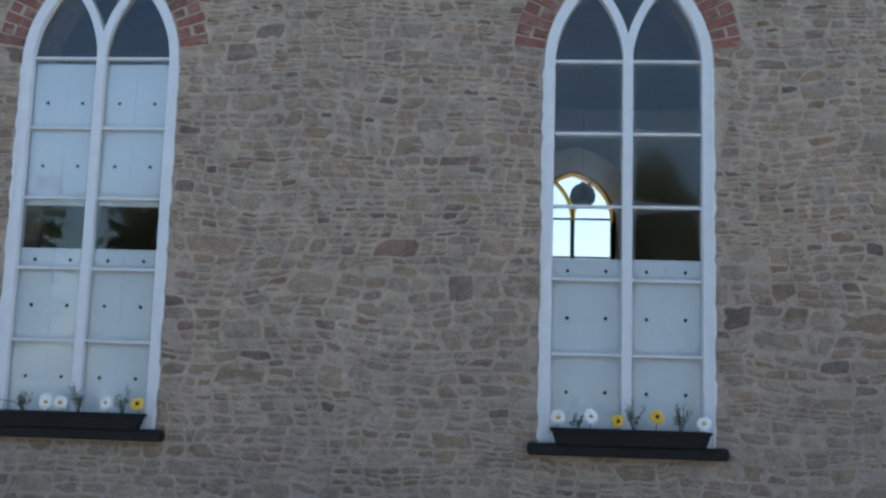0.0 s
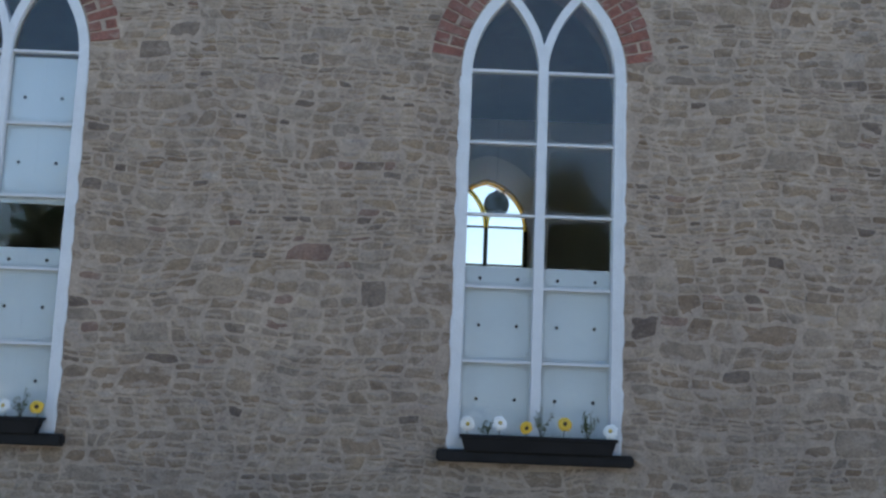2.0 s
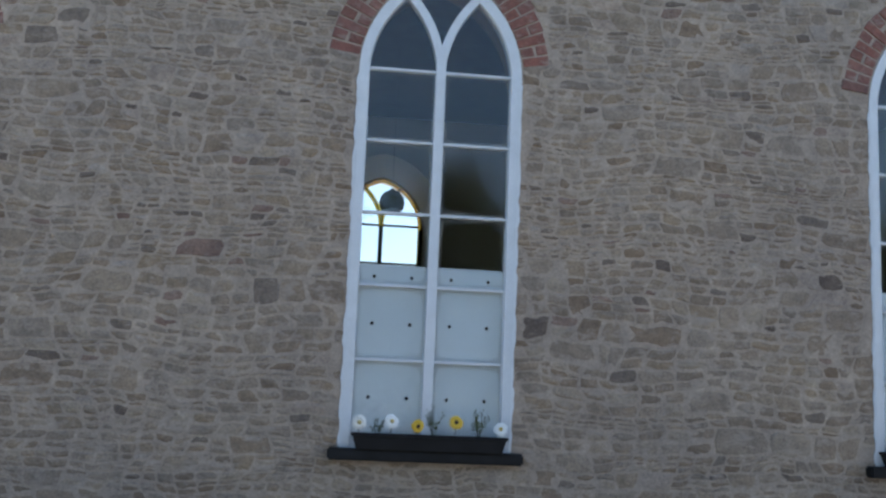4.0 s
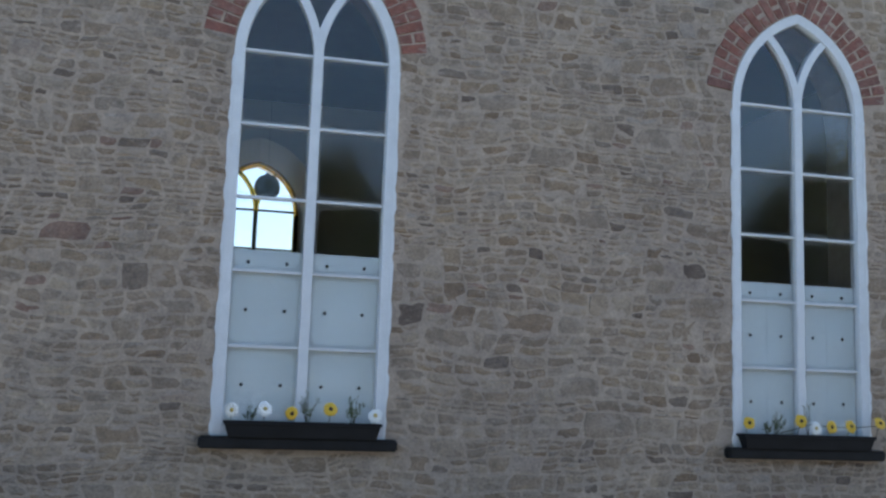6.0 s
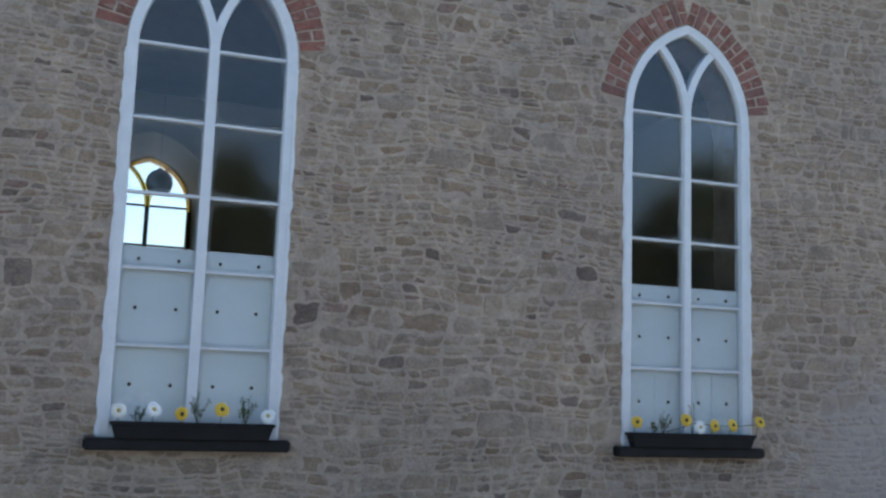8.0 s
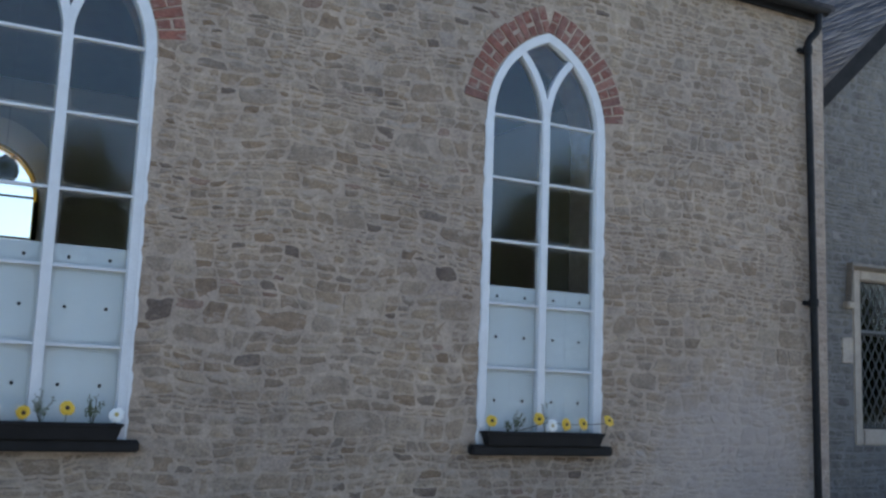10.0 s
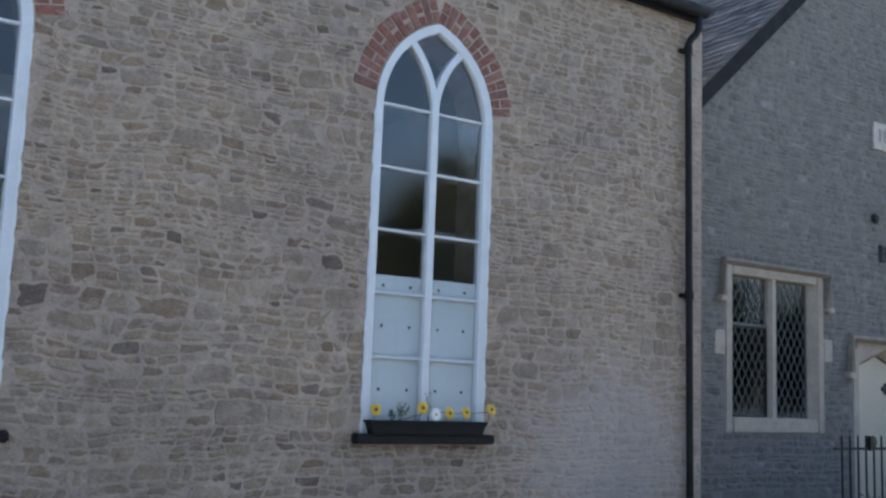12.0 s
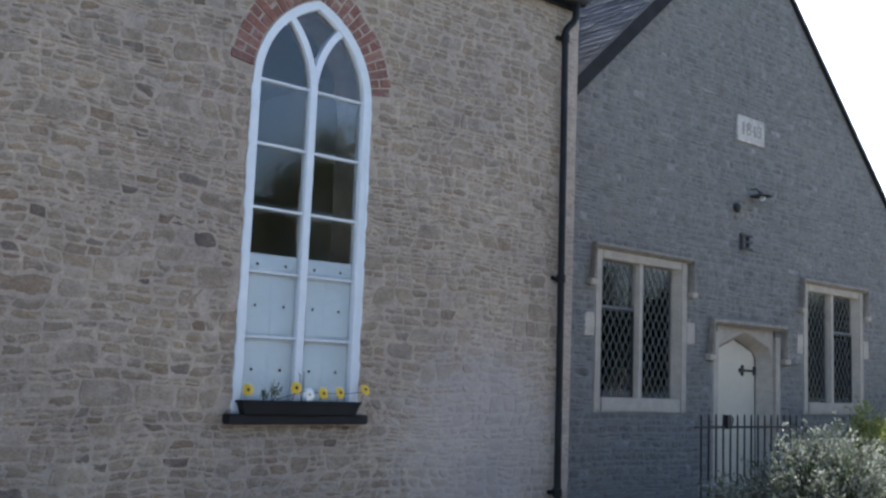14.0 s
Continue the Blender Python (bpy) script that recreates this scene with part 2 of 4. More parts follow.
def part(name, bm, mat, parent=None, label="", smooth=False):
    ob = new(name, mesh_of(name, bm, mat, smooth))
    if parent is not None:
        ob.parent = parent
    if label:
        ob["label"] = label
    return ob


def thing(name, at=(0, 0, 0), **tags):
    ob = new(name)
    ob.empty_display_size = 0.1
    ob.location = at
    return tagged(ob, **tags)


def box(bm, x0, x1, y0, y1, z0, z1, bevel=0.0):
    v = [bm.verts.new((x, y, z)) for x in (x0, x1) for y in (y0, y1) for z in (z0, z1)]
    fs = [bm.faces.new([v[i] for i in q]) for q in ((0, 1, 3, 2), (4, 6, 7, 5), (0, 4, 5, 1), (2, 3, 7, 6), (0, 2, 6, 4), (1, 5, 7, 3))]
    if bevel:
        bmesh.ops.bevel(bm, geom=list({e for f in fs for e in f.edges}), offset=bevel, segments=2, affect="EDGES", clamp_overlap=True)
    return bm


def boxed(*a, bevel=0.0):
    return box(bmesh.new(), *a, bevel=bevel)


def sweep(bm, pts, sect, closed=False):
    """A bar along pts in the xz plane: sect gives (side, depth) corners; side is measured square to the path in that plane."""
    rings = []
    n = len(pts)
    for i, p in enumerate(pts):
        a = pts[i - 1] if i or closed else pts[0]
        b = pts[(i + 1) % n] if i < n - 1 or closed else pts[-1]
        d = (Vector((b[0], 0, b[1])) - Vector((a[0], 0, a[1]))).normalized()
        side = Vector((d.z, 0, -d.x))
        rings.append([bm.verts.new(Vector((p[0], 0, p[1])) + side * s + Vector((0, y, 0))) for s, y in sect])
    m = len(sect)
    for i in range(n if closed else n - 1):
        r0, r1 = rings[i], rings[(i + 1) % n]
        for j in range(m):
            bm.faces.new((r0[j], r0[(j + 1) % m], r1[(j + 1) % m], r1[j]))
    if not closed:
        bm.faces.new(rings[0][::-1])
        bm.faces.new(rings[-1])
    bmesh.ops.recalc_face_normals(bm, faces=bm.faces)
    return bm


def tube(bm, pts, radius, sides=8):
    """A round bar along 3D points; radius is one number or one for each point."""
    rings = []
    n = len(pts)
    pts = [Vector(p) for p in pts]
    for i, p in enumerate(pts):
        d = (pts[min(i + 1, n - 1)] - pts[max(i - 1, 0)]).normalized()
        u = d.cross(Vector((0.31, 0.9, 0.3))).normalized()
        w = d.cross(u)
        r = radius[i] if isinstance(radius, (list, tuple)) else radius
        rings.append([bm.verts.new(p + r * (math.cos(a) * u + math.sin(a) * w)) for a in (2 * math.pi * k / sides for k in range(sides))])
    for r0, r1 in zip(rings, rings[1:]):
        for j in range(sides):
            bm.faces.new((r0[j], r0[(j + 1) % sides], r1[(j + 1) % sides], r1[j]))
    bm.faces.new(rings[0][::-1])
    bm.faces.new(rings[-1])
    return bm


def lathe(bm, profile, sides=20, at=(0, 0, 0)):
    rings = [[bm.verts.new((at[0] + r * math.cos(a), at[1] + r * math.sin(a), at[2] + z)) for a in (2 * math.pi * k / sides for k in range(sides))] for r, z in profile]
    for r0, r1 in zip(rings, rings[1:]):
        for j in range(sides):
            bm.faces.new((r0[j], r0[(j + 1) % sides], r1[(j + 1) % sides], r1[j]))
    return bm


def pierced_wall(bm, x0, x1, y0, y1, bottom, top, openings, step=0.5):
    """A thick wall from x0 to x1 whose top is top(x); openings are (xa, xb, low(x), high(x), columns)."""
    xs = {x0, x1}
    for xa, xb, low, high, cols in openings:
        xs |= {xa + (xb - xa) * i / cols for i in range(cols + 1)}
    n = max(1, int((x1 - x0) / step))
    for i in range(n + 1):
        x = x0 + (x1 - x0) * i / n
        if all(not (xa - 0.02 < x < xb + 0.02) for xa, xb, *_ in openings):
            xs.add(x)
    xs = sorted(xs)

    def quad(a, b, c, d):
        bm.faces.new([bm.verts.new(p) for p in (a, b, c, d)])

    for a, b in zip(xs, xs[1:]):
        spans = [(bottom, bottom, top(a), top(b))]
        for xa, xb, low, high, _ in openings:
            if xa - 1e-6 <= a and b <= xb + 1e-6:
                spans = [(bottom, bottom, low(a), low(b)), (high(a), high(b), top(a), top(b))]
        for la, lb, ha, hb in spans:
            quad((a, y0, la), (b, y0, lb), (b, y0, hb), (a, y0, ha))
            quad((b, y1, lb), (a, y1, la), (a, y1, ha), (b, y1, hb))
            quad((a, y0, ha), (b, y0, hb), (b, y1, hb), (a, y1, ha))
            quad((a, y1, la), (b, y1, lb), (b, y0, lb), (a, y0, la))
    for xa, xb, low, high, _ in openings:
        quad((xa, y0, low(xa)), (xa, y0, high(xa)), (xa, y1, high(xa)), (xa, y1, low(xa)))
        quad((xb, y1, low(xb)), (xb, y1, high(xb)), (xb, y0, high(xb)), (xb, y0, low(xb)))
    quad((x0, y1, bottom), (x0, y0, bottom), (x0, y0, top(x0)), (x0, y1, top(x0)))
    quad((x1, y0, bottom), (x1, y1, bottom), (x1, y1, top(x1)), (x1, y0, top(x1)))
    bmesh.ops.remove_doubles(bm, verts=bm.verts, dist=1e-4)
    bmesh.ops.recalc_face_normals(bm, faces=bm.faces)
    return bm


# ---- the plan ----
FACE = 7.06                       # the front wall's mortar face
WINDOW_X = (-3.109, 0.741, 4.594)
HALF, SPRING, SILL_Z, APEX = 0.587, 3.90, 1.24, 4.71
ARC_C = ((APEX - SPRING) ** 2 - HALF ** 2) / (2 * HALF)
ARC_R = HALF + ARC_C
LEFT_END, RIGHT_END, EAVE = -9.0, 7.87, 5.54
BACK = 13.9                       # the glazing of the opposite wall
FAR_HALF, FAR_APEX, FAR_X = 0.575, 4.60, (-3.17, 0.712, 4.57)
GABLE_Y, GABLE_X, GABLE_TOP, GABLE_HALF, GABLE_EAVE = 7.6, 12.03, 8.13, 4.1, 4.35
DOOR_X = 11.95                    # the gable door stands a little off its middle


def arch_high(grow=0.0, cx=0.0, half=HALF, apex=APEX):
    """The height of the pointed arch over x, grown outwards by grow."""
    c = ((apex - SPRING) ** 2 - half ** 2) / (2 * half)

    def high(x):
        d = abs(x - cx)
        return SPRING + math.sqrt(max(0.0, (half + c + grow) ** 2 - (d + c) ** 2))
    return high


def arch_points(off, n=14, half=HALF, apex=APEX):
    """The left half of the arch from springing to apex, set off outwards."""
    c = ((apex - SPRING) ** 2 - half ** 2) / (2 * half)
    r = half + c + off
    end = math.acos(min(1, c / r))
    return [(c - r * math.cos(end * i / n), SPRING + r * math.sin(end * i / n)) for i in range(n + 1)]


# ---- ground ----
bm = bmesh.new()
bmesh.ops.create_grid(bm, x_segments=60, y_segments=60, size=400)
for v in bm.verts:
    if max(abs(v.co.x), abs(v.co.y)) > 40:
        v.co.z = 0.6 * noise.noise(v.co * 0.02)
tagged(part("ground", bm, M_GROUND), "pale ground round the buildings, bouncing light on to the walls", "ground", kind="structure")

# ---- front wall of the hall ----
openings = [(cx - HALF, cx + HALF, lambda x: SILL_Z, arch_high(0, cx), 24) for cx in WINDOW_X]
wall = part("wall_front", pierced_wall(bmesh.new(), LEFT_END, RIGHT_END, FACE, FACE + 0.5, -0.1, lambda x: EAVE, openings), M_MORTAR)
tagged(wall, "brown-grey rubble stone wall with pale lime mortar", "wall", kind="structure")


# ---- windows ----
def window_frame(parent):
    """The pointed white frame, mullion, forked tracery, glazing bars, panes."""
    outer = [(-HALF, SILL_Z), *arch_points(0)]
    outer += [(-x, z) for x, z in reversed(outer[:-1])]
    path = [(x, z) for x, z in outer]
    sect = [(-0.004, -0.012), (0.068, -0.004), (0.074, 0.02), (0.074, 0.09), (-0.004, 0.09)]
    part("window_frame", sweep(bmesh.new(), path, sect), M_WHITE, parent)
    # ragged edge where the white paint runs on to the stones
    for s in (-1, 1):
        bm = bmesh.new()
        r = random.Random(3 + s)
        rows = []
        for i in range(53):
            z = SILL_Z + 0.02 + (SPRING - 0.05 - SILL_Z) * i / 52
            w = 0.010 + 0.012 * noise.noise(Vector((s * 3.0, 0, z * 13))) + r.uniform(-0.006, 0.007)
            rows.append([bm.verts.new((s * x, y, z)) for x, y in ((HALF - 0.01, -0.014), (HALF + w, -0.011), (HALF + w + 0.003, 0.012))])
        for r0, r1 in zip(rows, rows[1:]):
            for j in range(2):
                bm.faces.new((r0[j], r0[j + 1], r1[j + 1], r1[j]))
        bmesh.ops.recalc_face_normals(bm, faces=bm.faces)
        part("paint_edge", bm, M_WHITE, parent)
    part("bottom_rail", boxed(-HALF + 0.06, HALF - 0.06, 0.0, 0.085, SILL_Z, SILL_Z + 0.07, bevel=0.004), M_WHITE, parent)
    part("mullion", boxed(-0.036, 0.036, 0.002, 0.088, SILL_Z + 0.06, SPRING + 0.19, bevel=0.006), M_WHITE, parent)
    for s in (-1, 1):
        pts = []
        for i in range(15):
            a = i / 14 * 0.80
            x, z = s * (ARC_R - ARC_R * math.cos(a)), SPRING + ARC_R * math.sin(a)
            if z < arch_high(-0.03)(x):
                pts.append((x, z))
        part("tracery_arm", sweep(bmesh.new(), pts, [(-0.03, 0.005), (0.03, 0.005), (0.034, 0.085), (-0.034, 0.085)]), M_WHITE, parent)
    for z in BARS:
        for s in (-1, 1):
            part("glazing_bar", boxed(min(s * 0.03, s * 0.53), max(s * 0.03, s * 0.53), 0.022, 0.07, z - 0.0095, z + 0.0095, bevel=0.003), M_WHITE, parent)
    levels = [SILL_Z + 0.06, *reversed(BARS)]
    for z0, z1 in zip(levels, levels[1:]):
        for s in (-1, 1):
            a, b = sorted((s * 0.034, s * 0.524))
            part("pane", boxed(a, b, 0.046, 0.050, z0 + 0.008, z1 - 0.008), M_OLD_GLASS, parent).visible_shadow = False
    # the glass above the top bar, cut to the arch
    bm = bmesh.new()
    cols = 28
    for y in (0.046, 0.050):
        xs = [-0.51 + 1.02 * i / cols for i in range(cols + 1)]
        low = [bm.verts.new((x, y, BARS[0])) for x in xs]
        top = [bm.verts.new((x, y, max(BARS[0] + 0.005, arch_high(-0.05)(x)))) for x in xs]
        for i in range(cols):
            bm.faces.new((low[i], low[i + 1], top[i + 1], top[i]))
    part("arched_pane", bm, M_GLASS, parent).visible_shadow = False


BARS = (3.933, 3.403, 2.881, 2.366, 1.848)
first = thing("window_1", (WINDOW_X[0], FACE, 0), label="tall pointed white window with forked tracery and twelve panes", category="window", kind="structure")
window_frame(first)
for i, cx in enumerate(WINDOW_X[1:]):
    w = copy_thing(first, Matrix.Translation((cx, FACE, 0)))
    w.name = "window_%d" % (i + 2)
for cx in WINDOW_X:
    bm = boxed(-0.668, 0.668, -0.085, 0.10, SILL_Z - 0.075, SILL_Z + 0.005, bevel=0.012)
    sill = part("window_sill", bm, M_BLACK)
    sill.location = (cx, FACE, 0)
    tagged(sill, "black painted stone window sill projecting from the wall", "sill", "sills under the tall windows", kind="structure")


def shutter(cx, z0, z1, rows):
    """White boards behind the panes, fixed by dark bolts."""
    th = thing("window_shutter", (cx, FACE + 0.066, z0), label="white painted board shutter behind the window glass with dark bolts", category="shutter", group="shutters behind the windows")
    for s in (-0.395, -0.132, 0.132, 0.395):
        part("board", boxed(s - 0.1313, s + 0.1313, 0, 0.02, 0, z1 - z0, bevel=0.002), M_BOARD, th)
    for z in rows:
        for s in (-0.405, -0.14, 0.14, 0.405):
            bm = bmesh.new()
            bmesh.ops.create_uvsphere(bm, u_segments=10, v_segments=6, radius=0.013, matrix=Matrix.Translation((s, -0.002, z - z0)) @ Matrix.Diagonal((1, 0.6, 1, 1)))
            part("bolt", bm, M_BOLT, th)


for i, cx in enumerate(WINDOW_X):
    shutter(cx, SILL_Z + 0.01, 2.515, (1.59, 2.10, 2.43))
    if i == 0:
        shutter(cx, 2.83, 3.90, (3.125, 3.60))

# ---- inside of the hall ----
shell = bmesh.new()
box(shell, LEFT_END, RIGHT_END - 0.5, FACE + 0.5, BACK - 0.1, -0.1, 0.0)
tagged(part("floor", shell, M_FLOOR), "brown wooden floor boards inside the hall", "floor", kind="structure")
tagged(part("ceiling", boxed(LEFT_END, RIGHT_END - 0.5, FACE + 0.5, BACK - 0.1, EAVE - 0.1, EAVE), M_DIM_ROOM), "ceiling of the hall, coloured dark for a dim interior", "ceiling", kind="structure")
# the outer two openings are added, out of view, to brighten the hall
far_open = [(cx - FAR_HALF, cx + FAR_HALF, lambda x: SILL_Z, arch_high(0, cx, FAR_HALF, FAR_APEX), 20) for cx in FAR_X]
far_wall = part("wall_back", pierced_wall(bmesh.new(), LEFT_END, RIGHT_END, BACK - 0.08, BACK + 0.42, -0.1, lambda x: EAVE, far_open), M_PLASTER)
tagged(far_wall, "cream plastered back wall of the hall", "wall", kind="structure")
for name, x in (("wall_left", LEFT_END - 0.5), ("wall_right", RIGHT_END - 0.5)):
    tagged(part(name, boxed(x, x + 0.498, FACE + 0.502, BACK - 0.082, -0.1, EAVE), M_PLASTER), "plain end wall of the hall", "wall", kind="structure")

# ---- roof of the hall ----
def roof_slope(name, a, b, c, d, label):
    """A slab between the eave a-b and the ridge d-c, 6 cm thick."""
    bm = bmesh.new()
    lo = [bm.verts.new(p) for p in (a, b, c, d)]
    n = (Vector(b) - Vector(a)).cross(Vector(d) - Vector(a)).normalized()
    hi = [bm.verts.new(Vector(p) + n * 0.06) for p in (a, b, c, d)]
    bm.faces.new(lo[::-1])
    bm.faces.new(hi)
    for i in range(4):
        bm.faces.new((lo[i], lo[(i + 1) % 4], hi[(i + 1) % 4], hi[i]))
    bmesh.ops.recalc_face_normals(bm, faces=bm.faces)
    return tagged(part(name, bm, M_SLATE), label, "roof", kind="structure")


MID = (FACE + BACK + 0.4) / 2
roof_slope("roof_front", (LEFT_END - 0.2, FACE - 0.07, EAVE + 0.06), (RIGHT_END + 0.1, FACE - 0.07, EAVE + 0.06), (RIGHT_END + 0.1, MID, EAVE + 1.85), (LEFT_END - 0.2, MID, EAVE + 1.85), "grey slate roof slope over the hall")
roof_slope("roof_back", (RIGHT_END + 0.16, BACK + 0.6, EAVE + 0.04), (LEFT_END - 0.2, BACK + 0.6, EAVE + 0.04), (LEFT_END - 0.2, MID, EAVE + 1.85), (RIGHT_END + 0.16, MID, EAVE + 1.85), "grey slate back roof slope of the hall")

# ---- gable of the neighbouring building ----
def gable_top(x):
    return GABLE_TOP - (GABLE_TOP - GABLE_EAVE) / GABLE_HALF * abs(x - GABLE_X)


B_WIN = (9.72, 14.22)
g_open = [(cx - 0.82, cx + 0.82, lambda x: 1.30, lambda x: 3.12, 2) for cx in B_WIN]
g_open.append((DOOR_X - 0.68, DOOR_X + 0.68, lambda x: 0.0, lambda x: 2.40, 2))
gable = part("wall_gable", pierced_wall(bmesh.new(), GABLE_X - GABLE_HALF, GABLE_X + GABLE_HALF, GABLE_Y, GABLE_Y + 0.45, -0.1, gable_top, g_open, 0.41), M_GREY_MORTAR)
tagged(gable, "dark grey coursed stone gable wall", "wall", kind="structure")
# dark verge boards, the left one widened into a shadow band, and roof of the gable building
RUN = (GABLE_TOP - GABLE_EAVE) / GABLE_HALF
NORM = math.sqrt(1 + RUN * RUN)


def verge(side, width):
    bm = bmesh.new()
    a = (GABLE_X + side * (GABLE_HALF + 0.3), gable_top(GABLE_X + GABLE_HALF + 0.3))
    b = (GABLE_X, GABLE_TOP)
    n = Vector((side * RUN, 1)).normalized()
    corners = [a, b, (b[0], b[1] + width * NORM), (a[0] + n.x * width, a[1] + n.y * width)]
    f = [bm.verts.new((x, GABLE_Y - 0.05, z)) for x, z in corners]
    g = [bm.verts.new((x, GABLE_Y + 0.02, z)) for x, z in corners]
    bm.faces.new(f)
    bm.faces.new(g[::-1])
    for i in range(4):
        bm.faces.new((f[i], g[i], g[(i + 1) % 4], f[(i + 1) % 4]))
    bmesh.ops.recalc_face_normals(bm, faces=bm.faces)
    tagged(part("verge_board", bm, M_VERGE), "dark verge board along the gable, shadow put into its colour", "verge board", kind="structure")


# near-black, so that the left verge carries the shadow below the roof edge
M_VERGE = dull(plain("verge_shadow_tone", (0.02, 0.02, 0.021), 0.9, vary=0.3))
verge(-1, 0.17)
verge(1, 0.06)
G_BACK = GABLE_Y + 11
for side, width in ((-1, 0.17), (1, 0.06)):
    xe, ze = GABLE_X + side * (GABLE_HALF + 0.3), gable_top(GABLE_X + GABLE_HALF + 0.3) + width * NORM - 0.10
    top = GABLE_TOP + width * NORM - 0.10
    pts = [(xe, GABLE_Y, ze), (xe, G_BACK, ze), (GABLE_X, G_BACK, top), (GABLE_X, GABLE_Y, top)]
    if side < 0:
        pts = [pts[1], pts[0], pts[3], pts[2]]
    roof_slope("roof_left" if side < 0 else "roof_right", *pts, "grey slate roof slope of the gabled building")

# slate courses on the slope that shows beside the hall
bm = bmesh.new()
rnd = random.Random(5)
wide, show = 0.26, 0.17
up = Vector((1, 0, RUN)).normalized()
out = Vector((-RUN, 0, 1)).normalized()
start = Vector((GABLE_X - GABLE_HALF - 0.3, 0, gable_top(GABLE_X + GABLE_HALF + 0.3) + 0.17 * NORM - 0.10)) + out * 0.062
for r in range(int(GABLE_HALF * NORM / show) + 2):
    for c in range(16):
        y0 = GABLE_Y + (c - (0.5 if r % 2 else 0)) * wide
        y0, y1 = max(y0, GABLE_Y - 0.04) + 0.003, y0 + wide - 0.003
        j = rnd.uniform(-0.012, 0.012)
        lo, hi = start + up * (r * show + j), start + up * (r * show + show * 1.6)
        t = rnd.uniform(0.008, 0.013)
        vs = [bm.verts.new((p.x, y, p.z)) for p, y in ((lo + out * t, y0), (lo + out * t, y1), (hi + out * 0.003, y1), (hi + out * 0.003, y0), (lo, y0), (lo, y1))]
        bm.faces.new((vs[0], vs[3], vs[2], vs[1]))
        bm.faces.new((vs[0], vs[1], vs[5], vs[4]))
        bm.faces.new((vs[0], vs[4], vs[3]))
tagged(part("slate_courses", bm, M_SLATE), "overlapping grey roof slates in courses", "slates", kind="stuff")

# closing walls behind the gable; the back one is coloured dark for a dim room
tagged(part("wall_gable_back", boxed(GABLE_X - GABLE_HALF, GABLE_X + GABLE_HALF, GABLE_Y + 6, GABLE_Y + 6.3, -0.1, GABLE_EAVE), M_DIM_ROOM), "plain inner wall of the gabled building, coloured dark for a dim room", "wall", kind="structure")
for x in (GABLE_X - GABLE_HALF, GABLE_X + GABLE_HALF - 0.3):
    tagged(part("wall_gable_side", boxed(x, x + 0.3, GABLE_Y + 0.452, GABLE_Y + 5.998, -0.1, GABLE_EAVE), M_GREY_MORTAR), "plain side wall of the gabled building", "wall", kind="structure")
tagged(part("ceiling_gable", boxed(GABLE_X - GABLE_HALF + 0.31, GABLE_X + GABLE_HALF - 0.31, GABLE_Y + 0.46, GABLE_Y + 5.99, GABLE_EAVE - 0.5, GABLE_EAVE - 0.4), M_DIM_ROOM), "plain ceiling of the gabled building", "ceiling", kind="structure")
tagged(part("floor_gable", boxed(GABLE_X - GABLE_HALF + 0.31, GABLE_X + GABLE_HALF - 0.31, GABLE_Y + 0.46, GABLE_Y + 5.99, -0.1, 0.02), M_FLOOR), "dark wooden floor of the gabled building", "floor", kind="structure")
# a low wing that carries on past the gable's end
tagged(part("wall_wing", boxed(GABLE_X + GABLE_HALF + 0.002, GABLE_X + GABLE_HALF + 6, GABLE_Y + 0.35, GABLE_Y + 0.75, -0.1, 4.45), M_GREY_MORTAR), "grey stone wall of a lower wing", "wall", kind="structure")


